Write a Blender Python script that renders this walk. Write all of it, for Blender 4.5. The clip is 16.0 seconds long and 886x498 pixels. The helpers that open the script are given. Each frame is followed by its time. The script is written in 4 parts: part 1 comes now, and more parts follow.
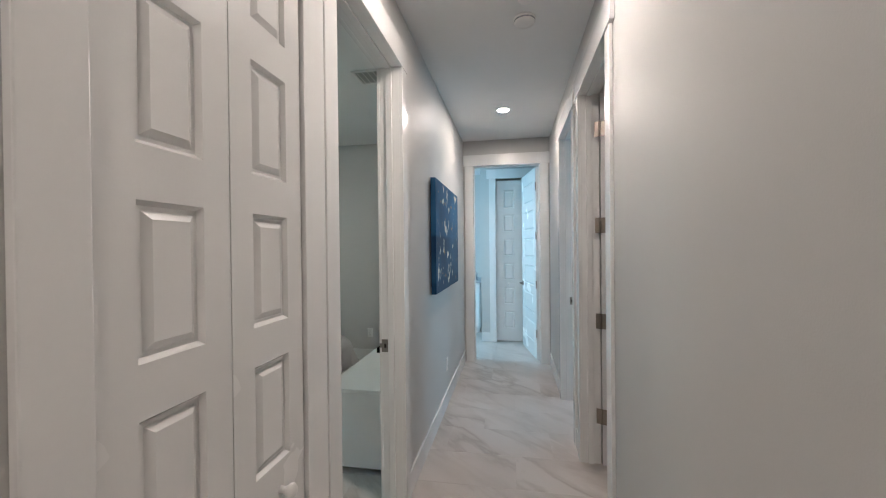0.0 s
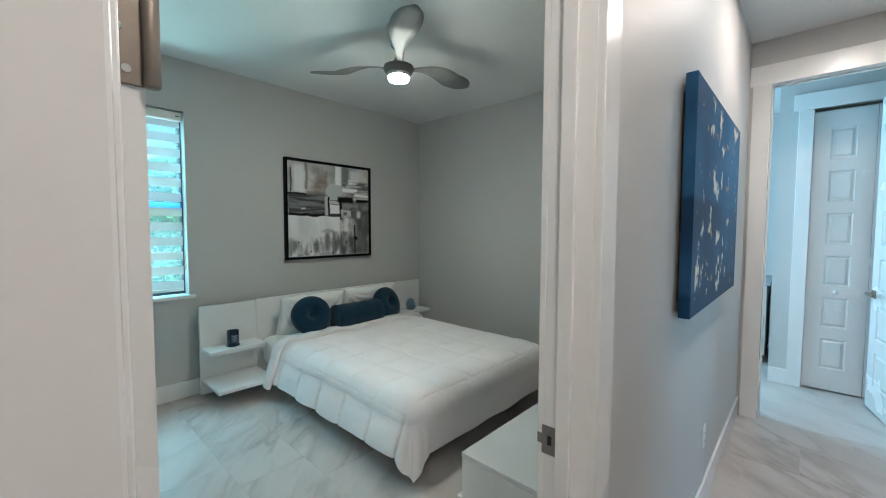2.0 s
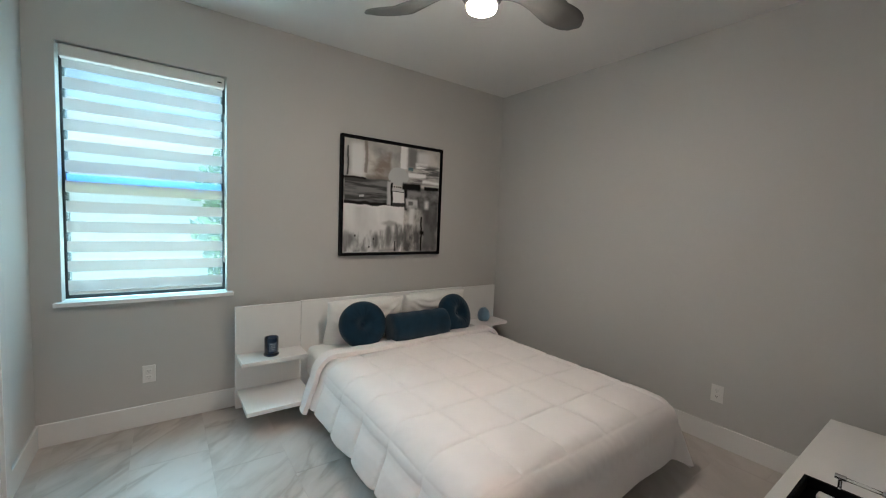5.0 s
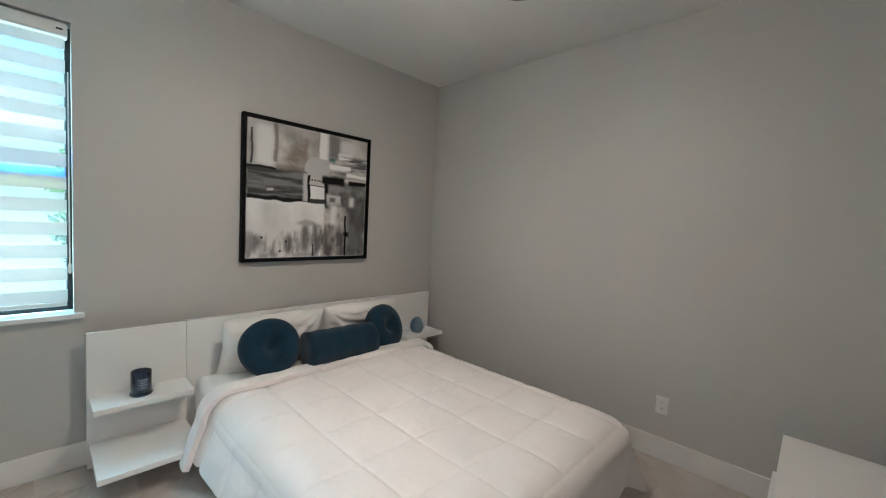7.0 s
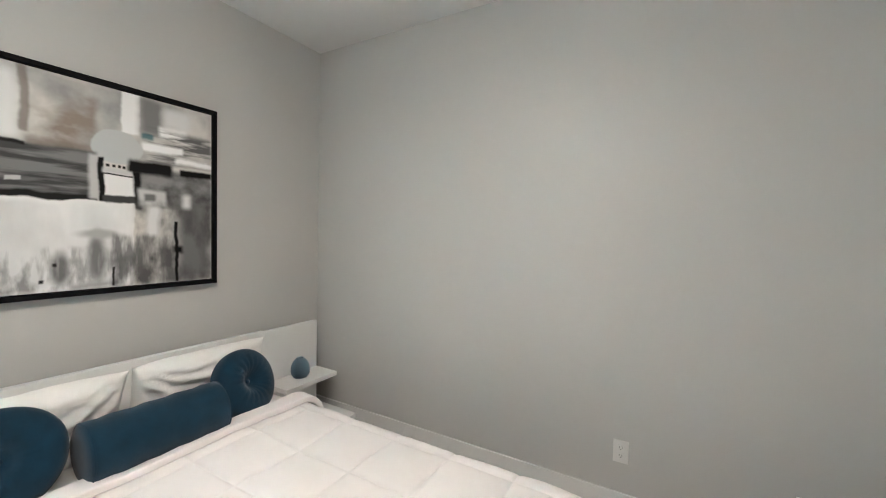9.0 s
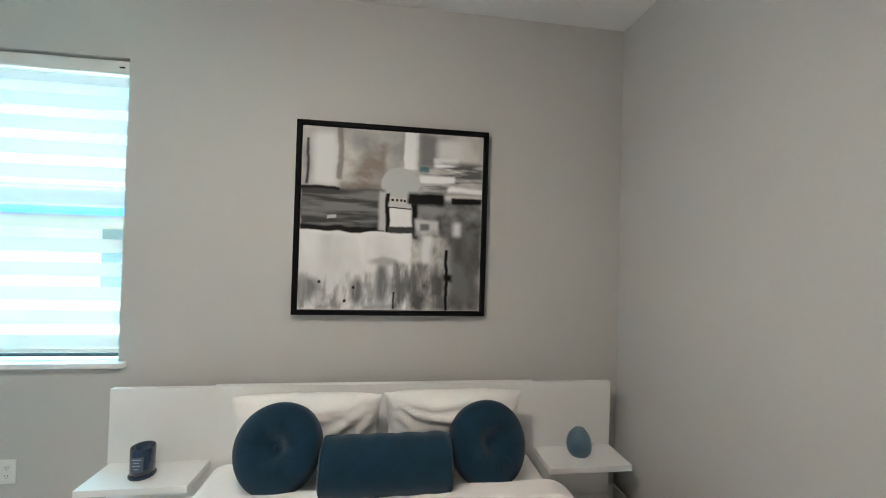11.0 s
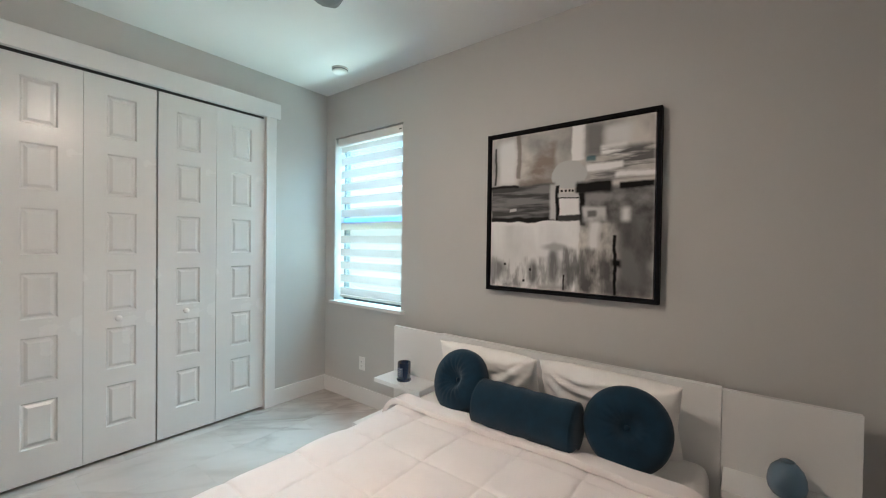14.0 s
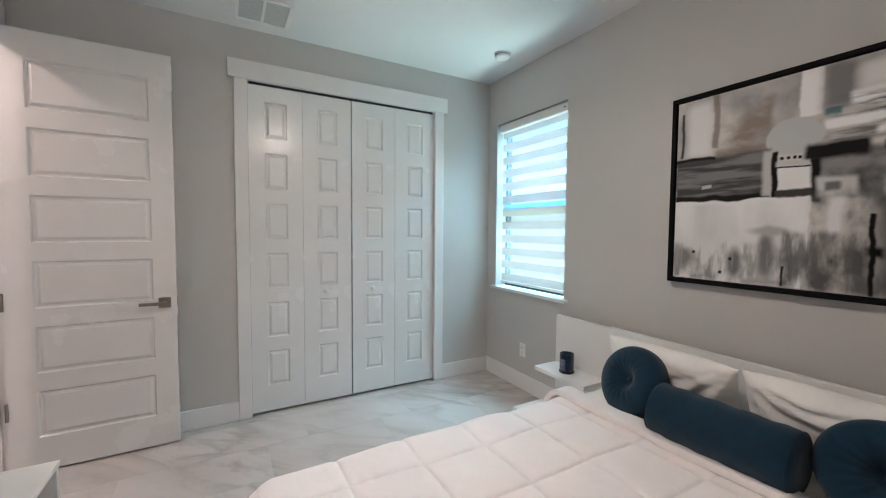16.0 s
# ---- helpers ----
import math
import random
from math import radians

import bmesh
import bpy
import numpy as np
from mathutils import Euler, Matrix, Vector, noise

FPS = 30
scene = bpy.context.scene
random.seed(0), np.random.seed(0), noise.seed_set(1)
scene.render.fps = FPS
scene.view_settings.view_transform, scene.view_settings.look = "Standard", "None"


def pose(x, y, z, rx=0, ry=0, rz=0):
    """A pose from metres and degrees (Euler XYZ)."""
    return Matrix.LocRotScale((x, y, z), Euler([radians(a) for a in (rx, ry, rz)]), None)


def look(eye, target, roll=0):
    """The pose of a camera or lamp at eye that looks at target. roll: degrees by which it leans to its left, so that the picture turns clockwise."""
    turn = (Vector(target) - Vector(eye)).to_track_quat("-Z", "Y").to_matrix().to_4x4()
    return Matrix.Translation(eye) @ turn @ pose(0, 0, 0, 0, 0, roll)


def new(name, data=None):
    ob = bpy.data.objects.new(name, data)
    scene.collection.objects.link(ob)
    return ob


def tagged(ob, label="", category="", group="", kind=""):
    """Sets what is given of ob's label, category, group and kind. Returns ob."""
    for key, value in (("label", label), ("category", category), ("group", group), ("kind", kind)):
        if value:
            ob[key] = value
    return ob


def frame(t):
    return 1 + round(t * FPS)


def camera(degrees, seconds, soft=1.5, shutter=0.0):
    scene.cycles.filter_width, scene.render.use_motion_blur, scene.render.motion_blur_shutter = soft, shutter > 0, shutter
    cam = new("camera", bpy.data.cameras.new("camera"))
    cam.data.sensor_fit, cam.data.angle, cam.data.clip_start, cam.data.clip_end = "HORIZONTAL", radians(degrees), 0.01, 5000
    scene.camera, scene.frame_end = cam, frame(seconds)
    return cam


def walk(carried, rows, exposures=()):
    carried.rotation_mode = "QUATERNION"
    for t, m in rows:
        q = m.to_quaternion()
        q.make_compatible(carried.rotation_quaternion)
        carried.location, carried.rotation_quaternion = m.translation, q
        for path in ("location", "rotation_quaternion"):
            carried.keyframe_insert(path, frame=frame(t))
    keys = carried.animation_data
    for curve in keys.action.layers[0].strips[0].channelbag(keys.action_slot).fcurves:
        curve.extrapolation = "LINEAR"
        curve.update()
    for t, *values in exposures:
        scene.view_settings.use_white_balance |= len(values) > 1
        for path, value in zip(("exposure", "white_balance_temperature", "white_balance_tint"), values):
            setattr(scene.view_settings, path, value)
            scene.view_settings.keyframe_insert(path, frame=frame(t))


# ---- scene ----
cam = camera(97.5, 16.0, soft=1.1)
# seconds, stops, kelvin, tint
EXPOSURES = [(0.0, 0.45, 5500, -1), (1.0, 0.57, 5380, -4), (2.0, 0.60, 5340, -4), (2.5, 0.56, 5480, -2), (3.0, 0.42, 5620, 1), (3.5, 0.59, 5800, 4), (5.0, 0.62, 6150, 12), (7.5, 1.06, 5950, 10),
             (8.2, 1.54, 5850, 9), (10.3, 1.66, 5850, 8), (10.5, 1.61, 5850, 8), (11.0, 1.27, 5950, 8), (12.0, 1.01, 6250, 13), (13.0, 0.97, 6350, 15), (15.0, 0.95, 6150, 15), (16.0, 0.86, 6050, 16)]
PATH = [
    (0, (-0.079, 0.326, 1.458), (-0.433, 2.294, 1.444), -0.6),
    (0.5, (-0.11, 0.661, 1.407), (-0.553, 2.611, 1.345), -1.1),
    (1, (-0.152, 0.986, 1.418), (-0.811, 2.87, 1.291), -0.8),
    (1.5, (-0.244, 1.309, 1.423), (-1.291, 3.008, 1.296), -0.3),
    (1.8, (-0.309, 1.458, 1.424), (-1.553, 3.02, 1.31), -0.0),
    (2, (-0.348, 1.547, 1.422), (-1.71, 3.008, 1.316), 0.2),
    (2.5, (-0.452, 1.698, 1.442), (-2.068, 2.872, 1.352), 0.5),
    (3, (-0.552, 1.835, 1.427), (-2.357, 2.694, 1.365), 0.2),
    (3.5, (-0.64, 1.952, 1.464), (-2.532, 2.596, 1.388), 0.4),
    (4, (-0.762, 2.019, 1.453), (-2.644, 2.689, 1.355), 0.6),
    (4.5, (-0.892, 2.063, 1.462), (-2.654, 3.001, 1.336), 1.3),
    (5, (-0.952, 2.088, 1.435), (-2.568, 3.258, 1.288), 2.3),
    (5.2, (-0.969, 2.08, 1.396), (-2.523, 3.331, 1.26), 2.4),
    (7.3, (-1.356, 2.386, 1.442), (-2.682, 3.878, 1.319), 3.1),
    (7.5, (-1.421, 2.411, 1.434), (-2.68, 3.96, 1.32), 3.1),
    (8, (-1.576, 2.525, 1.415), (-2.489, 4.302, 1.315), 1.4),
    (8.2, (-1.609, 2.583, 1.403), (-2.387, 4.422, 1.303), 0.9),
    (10.3, (-1.956, 3.633, 1.477), (-3.742, 4.534, 1.451), 2.0),
    (10.5, (-1.977, 3.683, 1.469), (-3.851, 4.381, 1.45), 1.8),
    (11, (-1.983, 3.772, 1.438), (-3.965, 4.04, 1.464), 1.7),
    (11.5, (-1.967, 3.878, 1.441), (-3.964, 3.773, 1.477), 2.0),
    (12, (-1.937, 4.07, 1.467), (-3.892, 3.648, 1.497), 1.8),
    (12.5, (-1.974, 4.312, 1.453), (-3.848, 3.616, 1.493), 2.0),
    (13, (-1.943, 4.46, 1.449), (-3.728, 3.56, 1.477), 1.9),
    (13.5, (-1.86, 4.56, 1.428), (-3.55, 3.489, 1.429), 1.4),
    (14, (-1.842, 4.615, 1.4), (-3.427, 3.396, 1.373), 0.8),
    (14.5, (-1.834, 4.62, 1.374), (-3.312, 3.274, 1.311), 0.6),
    (15, (-1.834, 4.605, 1.361), (-3.174, 3.123, 1.278), 0.6),
    (15.5, (-1.824, 4.576, 1.369), (-3.005, 2.966, 1.271), 0.3),
    (16, (-1.862, 4.582, 1.384), (-2.834, 2.837, 1.286), 0.4),
]
walk(cam, [(t, look(eye, target, roll)) for t, eye, target, roll in PATH], EXPOSURES)

# ---- world and lights ----
world = bpy.data.worlds.new("sky")
scene.world = world
world.use_nodes = True
wn = world.node_tree.nodes
sky = wn.new("ShaderNodeTexSky")
sky.sky_type, sky.sun_disc = "NISHITA", False
sky.sun_elevation, sky.sun_rotation = radians(55), radians(159)
world.node_tree.links.new(sky.outputs[0], wn["Background"].inputs[0])
wn["Background"].inputs[1].default_value = 0.075
sun = new("sun", bpy.data.lights.new("sun", "SUN"))
sun.data.energy, sun.data.angle, sun.data.color = 3.5, radians(0.5), (1.0, 0.95, 0.88)
sun.matrix_world = look((3, -8, 12), (0, 0, 0))


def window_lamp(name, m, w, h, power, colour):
    """An area lamp that stands in for daylight through a window."""
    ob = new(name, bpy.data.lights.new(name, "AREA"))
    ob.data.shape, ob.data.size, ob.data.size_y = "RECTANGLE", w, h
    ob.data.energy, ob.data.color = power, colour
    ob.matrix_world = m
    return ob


# Added lamp outside, above the sightline, in place of most of the sky's light.
window_lamp("bedroom_sky", look((-5.9, 2.0, 4.3), (-4.2, 2.03, 1.6)), 3.0, 2.4, 445, (0.43, 0.85, 1.0))
# Added lamp hidden below the sill, imitating light bounced up to the ceiling.
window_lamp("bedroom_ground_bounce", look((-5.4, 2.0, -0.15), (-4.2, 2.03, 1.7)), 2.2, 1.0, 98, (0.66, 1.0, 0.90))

FAN_LIGHT, CAN_LIGHT = 212.0, 480.0


# ---- materials ----
def material(name, colour, rough=0.5, metal=0.0, vary=0.06, scale=6.0, bump=0.0, grain=120.0, coat=0.0, spec=0.5, sheen=0.0):
    """A painted, woven or metal surface with large and fine variation and a little relief."""
    m = bpy.data.materials.new(name)
    m.use_nodes = True
    n, l = m.node_tree.nodes, m.node_tree.links
    b = n["Principled BSDF"]
    b.inputs["Roughness"].default_value, b.inputs["Metallic"].default_value = rough, metal
    b.inputs["Coat Weight"].default_value, b.inputs["Specular IOR Level"].default_value = coat, spec
    b.inputs["Sheen Weight"].default_value = sheen
    tc = n.new("ShaderNodeTexCoord")
    big, small = n.new("ShaderNodeTexNoise"), n.new("ShaderNodeTexNoise")
    big.inputs["Scale"].default_value, small.inputs["Scale"].default_value = scale, grain
    big.inputs["Detail"].default_value, small.inputs["Detail"].default_value = 4, 2
    for t in (big, small):
        l.new(tc.outputs["Object"], t.inputs["Vector"])
    add = n.new("ShaderNodeMath")
    add.operation = "MULTIPLY_ADD"
    l.new(small.outputs["Fac"], add.inputs[0])
    add.inputs[1].default_value = 0.3
    l.new(big.outputs["Fac"], add.inputs[2])
    ramp = n.new("ShaderNodeValToRGB")
    ramp.color_ramp.elements[0].position, ramp.color_ramp.elements[1].position = 0.4, 0.9
    ramp.color_ramp.elements[0].color = (*[max(0, c * (1 - vary)) for c in colour], 1)
    ramp.color_ramp.elements[1].color = (*[min(1, c * (1 + vary)) for c in colour], 1)
    l.new(add.outputs[0], ramp.inputs[0])
    l.new(ramp.outputs[0], b.inputs["Base Color"])
    rr = n.new("ShaderNodeMapRange")
    rr.inputs["To Min"].default_value, rr.inputs["To Max"].default_value = max(0.02, rough - 0.06), min(1, rough + 0.06)
    l.new(big.outputs["Fac"], rr.inputs["Value"])
    l.new(rr.outputs[0], b.inputs["Roughness"])
    if bump:
        bp = n.new("ShaderNodeBump")
        bp.inputs["Strength"].default_value, bp.inputs["Distance"].default_value = bump, 0.002
        l.new(small.outputs["Fac"], bp.inputs["Height"])
        l.new(bp.outputs[0], b.inputs["Normal"])
    return m


def glow(name, colour, strength):
    m = bpy.data.materials.new(name)
    m.use_nodes = True
    b = m.node_tree.nodes["Principled BSDF"]
    b.inputs["Base Color"].default_value = (0.8, 0.8, 0.8, 1)
    b.inputs["Emission Color"].default_value, b.inputs["Emission Strength"].default_value = (*colour, 1), strength
    return m


def glass(name, colour=(1, 1, 1), rough=0.0):
    m = bpy.data.materials.new(name)
    m.use_nodes = True
    b = m.node_tree.nodes["Principled BSDF"]
    b.inputs["Base Color"].default_value = (*colour, 1)
    b.inputs["Transmission Weight"].default_value, b.inputs["Roughness"].default_value, b.inputs["IOR"].default_value = 1, rough, 1.45
    return m


def marble():
    """Glazed porcelain tile: pale warm grey with long soft diagonal veins, different on each tile."""
    m = bpy.data.materials.new("marble_tile")
    m.use_nodes = True
    n, l = m.node_tree.nodes, m.node_tree.links
    b = n["Principled BSDF"]
    geo, info = n.new("ShaderNodeNewGeometry"), n.new("ShaderNodeObjectInfo")
    shift = n.new("ShaderNodeVectorMath")
    shift.operation = "MULTIPLY_ADD"
    l.new(info.outputs["Random"], shift.inputs[0])
    shift.inputs[1].default_value = (37, 91, 13)
    l.new(geo.outputs["Position"], shift.inputs[2])
    mp = n.new("ShaderNodeMapping")
    mp.vector_type = "TEXTURE"
    mp.inputs["Rotation"].default_value = (0, 0, radians(-43))
    mp.inputs["Scale"].default_value = (1.0, 0.30, 1)
    l.new(shift.outputs[0], mp.inputs[0])

    whole = n.new("ShaderNodeMapping")
    whole.vector_type = "TEXTURE"
    whole.inputs["Rotation"].default_value = (0, 0, radians(-43))
    whole.inputs["Scale"].default_value = (1.1, 0.45, 1)
    l.new(geo.outputs["Position"], whole.inputs[0])

    def clouds(scale, detail, bend, off, source=mp):
        t = n.new("ShaderNodeTexNoise")
        t.noise_dimensions = "4D"
        t.inputs["W"].default_value = off
        t.inputs["Scale"].default_value, t.inputs["Detail"].default_value, t.inputs["Distortion"].default_value = scale, detail, bend
        l.new(source.outputs[0], t.inputs["Vector"])
        return t.outputs["Fac"]

    def ramp(fac, *stops):
        k = n.new("ShaderNodeValToRGB")
        e = k.color_ramp.elements
        while len(e) < len(stops):
            e.new(0.5)
        for q, (at, c) in zip(e, stops):
            q.position, q.color = at, (*c, 1)
        l.new(fac, k.inputs[0])
        return k.outputs[0]

    def over(a, c, kind, fac):
        mix = n.new("ShaderNodeMix")
        mix.data_type, mix.blend_type = "RGBA", kind
        if isinstance(fac, float):
            mix.inputs[0].default_value = fac
        else:
            l.new(fac, mix.inputs[0])
        l.new(a, mix.inputs[6]), l.new(c, mix.inputs[7])
        return mix.outputs[2]

    broad = clouds(0.9, 4, 0.4, 0.0, whole)
    base = ramp(broad, (0.30, (0.46, 0.42, 0.39)), (0.66, (0.58, 0.54, 0.51)))
    vein = ramp(clouds(1.15, 7, 0.55, 3.0), (0.44, (1, 1, 1)), (0.50, (0.60, 0.565, 0.535)), (0.53, (0.80, 0.78, 0.76)), (0.62, (1, 1, 1)))
    smudge = ramp(clouds(2.1, 5, 0.5, 7.0), (0.52, (1, 1, 1)), (0.70, (0.70, 0.67, 0.64)))
    where = ramp(clouds(0.75, 2, 0.2, 11.0, whole), (0.42, (0.12, 0.12, 0.12)), (0.60, (0.78, 0.78, 0.78)))
    veined = over(base, vein, "MULTIPLY", where)
    l.new(over(veined, smudge, "MULTIPLY", 0.45), b.inputs["Base Color"])
    rr = n.new("ShaderNodeMapRange")
    rr.inputs["To Min"].default_value, rr.inputs["To Max"].default_value = 0.26, 0.4
    l.new(broad, rr.inputs["Value"]), l.new(rr.outputs[0], b.inputs["Roughness"])
    return m


class Paint:
    """A painted canvas built up from soft-edged, ragged blocks of colour in the canvas's own 0..1 coordinates."""

    def __init__(self, name, base, ragged=0.05, rough=0.55):
        self.m = bpy.data.materials.new(name)
        self.m.use_nodes = True
        self.n, self.l = self.m.node_tree.nodes, self.m.node_tree.links
        self.b = self.n["Principled BSDF"]
        self.b.inputs["Roughness"].default_value, self.b.inputs["Specular IOR Level"].default_value = rough, 0.1
        tc = self.n.new("ShaderNodeTexCoord")
        self.gen = tc.outputs["Object"]
        no = self.n.new("ShaderNodeTexNoise")
        no.inputs["Scale"].default_value, no.inputs["Detail"].default_value = 9, 5
        self.l.new(self.gen, no.inputs["Vector"])
        off = self.n.new("ShaderNodeVectorMath")
        off.operation = "MULTIPLY_ADD"
        self.l.new(no.outputs["Color"], off.inputs[0])
        off.inputs[1].default_value = (ragged, ragged, ragged)
        self.l.new(self.gen, off.inputs[2])
        less = self.n.new("ShaderNodeVectorMath")
        less.operation = "SUBTRACT"
        self.l.new(off.outputs[0], less.inputs[0])
        less.inputs[1].default_value = (ragged / 2,) * 3
        sep = self.n.new("ShaderNodeSeparateXYZ")
        self.l.new(less.outputs[0], sep.inputs[0])
        self.u, self.v = sep.outputs[0], sep.outputs[1]
        rgb = self.n.new("ShaderNodeRGB")
        rgb.outputs[0].default_value = (*base, 1)
        self.out = rgb.outputs[0]

    def edge(self, socket, lo, hi, soft):
        a = self.n.new("ShaderNodeMapRange")
        a.interpolation_type = "SMOOTHSTEP"
        a.inputs["From Min"].default_value, a.inputs["From Max"].default_value = lo - soft, lo + soft
        self.l.new(socket, a.inputs["Value"])
        c = self.n.new("ShaderNodeMapRange")
        c.interpolation_type = "SMOOTHSTEP"
        c.inputs["From Min"].default_value, c.inputs["From Max"].default_value = hi + soft, hi - soft
        self.l.new(socket, c.inputs["Value"])
        return self.times(a.outputs[0], c.outputs[0])

    def times(self, a, c):
        p = self.n.new("ShaderNodeMath")
        p.operation = "MULTIPLY"
        for i, s in enumerate((a, c)):
            if isinstance(s, float):
                p.inputs[i].default_value = s
            else:
                self.l.new(s, p.inputs[i])
        return p.outputs[0]

    def lay(self, mask, colour):
        mix = self.n.new("ShaderNodeMix")
        mix.data_type = "RGBA"
        self.l.new(mask, mix.inputs[0]), self.l.new(self.out, mix.inputs[6])
        mix.inputs[7].default_value = (*colour, 1)
        self.out = mix.outputs[2]

    def block(self, u0, u1, v0, v1, colour, soft=0.012, amount=1.0):
        """A ragged rectangle; colour is a grey value or three numbers."""
        colour = (colour,) * 3 if isinstance(colour, float) else colour
        k = self.times(self.edge(self.u, u0, u1, soft), self.edge(self.v, v0, v1, soft))
        self.lay(self.times(k, amount), colour)

    def streaks(self, u0, u1, v0, v1, colour, su, sv, cut=0.5, soft=0.08, amount=1.0):
        """Streaked or blotched paint inside a soft rectangle: noise of su by sv cycles."""
        colour = (colour,) * 3 if isinstance(colour, float) else colour
        mp = self.n.new("ShaderNodeMapping")
        mp.inputs["Scale"].default_value = (su, sv, 1)
        mp.inputs["Location"].default_value = (u0 * 7.3, v1 * 3.1, cut)
        self.l.new(self.gen, mp.inputs[0])
        no = self.n.new("ShaderNodeTexNoise")
        no.inputs["Scale"].default_value, no.inputs["Detail"].default_value = 1, 4
        self.l.new(mp.outputs[0], no.inputs["Vector"])
        a = self.n.new("ShaderNodeMapRange")
        a.inputs["From Min"].default_value, a.inputs["From Max"].default_value = cut - soft, cut + soft
        self.l.new(no.outputs["Fac"], a.inputs["Value"])
        k = self.times(self.edge(self.u, u0, u1, 0.02), self.edge(self.v, v0, v1, 0.02))
        self.lay(self.times(self.times(k, a.outputs[0]), amount), colour)

    def disc(self, u, v, ru, rv, colour, soft=0.06):
        """A ragged oval patch."""
        d = self.n.new("ShaderNodeVectorMath")
        d.operation = "LENGTH"
        c = self.n.new("ShaderNodeCombineXYZ")
        for i, (sock, mid, rad) in enumerate(((self.u, u, ru), (self.v, v, rv))):
            k = self.n.new("ShaderNodeMapRange")
            k.clamp = False
            k.inputs["From Min"].default_value, k.inputs["From Max"].default_value = mid, mid + rad
            self.l.new(sock, k.inputs["Value"]), self.l.new(k.outputs[0], c.inputs[i])
        self.l.new(c.outputs[0], d.inputs[0])
        a = self.n.new("ShaderNodeMapRange")
        a.interpolation_type = "SMOOTHSTEP"
        a.inputs["From Min"].default_value, a.inputs["From Max"].default_value = 1 + soft, 1 - soft
        self.l.new(d.outputs["Value"], a.inputs["Value"])
        self.lay(a.outputs[0], (colour,) * 3 if isinstance(colour, float) else colour)

    def done(self):
        self.l.new(self.out, self.b.inputs["Base Color"])
        return self.m


def abstract_art():
    p = Paint("abstract_canvas", (0.62, 0.60, 0.57), 0.034)
    p.streaks(0, 1, 0.66, 1, 0.30, 5, 4, 0.5, 0.15)
    p.streaks(0.2, 0.45, 0.66, 0.95, (0.26, 0.22, 0.19), 4, 6, 0.5, 0.1)
    p.block(0.06, 0.18, 0.68, 0.97, 0.72, 0.03)
    p.block(0.025, 0.04, 0.68, 0.93, 0.05, 0.006)
    p.block(0.185, 0.215, 0.72, 1.0, (0.16, 0.13, 0.11), 0.008, 0.7)
    p.block(0.2, 0.42, 0.66, 0.70, (0.2, 0.17, 0.15), 0.02, 0.6)
    p.block(0.55, 0.63, 0.79, 1.0, 0.85, 0.008)
    p.block(0.63, 0.74, 0.8, 1.0, 0.2, 0.03)
    p.block(0.74, 0.88, 0.86, 0.97, 0.68, 0.03)
    p.block(0.72, 0.86, 0.8, 0.86, 0.85, 0.015)
    p.streaks(0.66, 1, 0.66, 0.84, 0.12, 3, 22, 0.52, 0.05)
    p.block(0.64, 0.84, 0.72, 0.76, 0.85, 0.01)
    p.block(0.8, 1.0, 0.67, 0.70, 0.85, 0.012)
    p.block(0.64, 0.69, 0.775, 0.805, (0.02, 0.12, 0.15), 0.01, 0.8)
    p.disc(0.535, 0.71, 0.11, 0.085, (0.50, 0.52, 0.52))
    p.block(0, 0.45, 0.45, 0.67, 0.06, 0.012)
    p.streaks(0, 0.44, 0.46, 0.66, 0.20, 3, 26, 0.52, 0.08)
    p.block(0, 0.45, 0.43, 0.46, 0.012, 0.006)
    p.block(0, 0.2, 0.655, 0.672, 0.015, 0.006)
    p.block(0.14, 0.19, 0.50, 0.52, 0.5, 0.004)
    p.block(0.42, 0.47, 0.44, 0.66, 0.5, 0.012)
    p.block(0.6, 1.0, 0.42, 0.62, 0.26, 0.02)
    p.streaks(0.6, 1.0, 0.40, 0.62, 0.08, 7, 7, 0.52, 0.1)
    p.block(0.58, 0.78, 0.59, 0.66, 0.008, 0.014)
    p.block(0.82, 1.0, 0.605, 0.64, 0.006, 0.008)
    p.block(0.455, 0.48, 0.41, 0.65, 0.006, 0.006)
    p.block(0.48, 0.62, 0.46, 0.59, 0.8, 0.006)
    p.block(0.47, 0.61, 0.42, 0.465, 0.05, 0.006)
    p.block(0.60, 0.635, 0.40, 0.6, 0.006, 0.01)
    p.block(0.62, 0.75, 0.42, 0.51, 0.55, 0.014)
    p.block(0.65, 0.70, 0.445, 0.485, 0.16, 0.01)
    p.block(0, 0.60, 0.0, 0.43, 0.82, 0.006)
    p.block(0.8, 1.0, 0.0, 0.45, 0.16, 0.05)
    p.streaks(0.6, 1.0, 0, 0.45, 0.09, 9, 5, 0.5, 0.12)
    p.block(0.66, 0.72, 0.26, 0.42, 0.72, 0.02)
    p.block(0.84, 0.88, 0.42, 0.50, 0.7, 0.02)
    p.streaks(0, 0.6, 0.02, 0.42, 0.50, 5, 2, 0.5, 0.2, 0.8)
    p.disc(0.05, 0.12, 0.06, 0.055, 0.20, 0.5)
    p.disc(0.31, 0.10, 0.035, 0.075, 0.16, 0.5)
    p.disc(0.445, 0.15, 0.035, 0.12, 0.18, 0.5)
    p.disc(0.45, 0.27, 0.07, 0.022, 0.40, 0.6)
    p.streaks(0, 0.62, 0.0, 0.15, 0.22, 17, 7, 0.52, 0.09, 0.9)
    p.streaks(0, 0.62, 0.05, 0.20, 0.32, 24, 4, 0.55, 0.06, 0.8)
    p.streaks(0.50, 0.80, 0.0, 0.27, 0.11, 15, 3, 0.51, 0.07, 0.85)
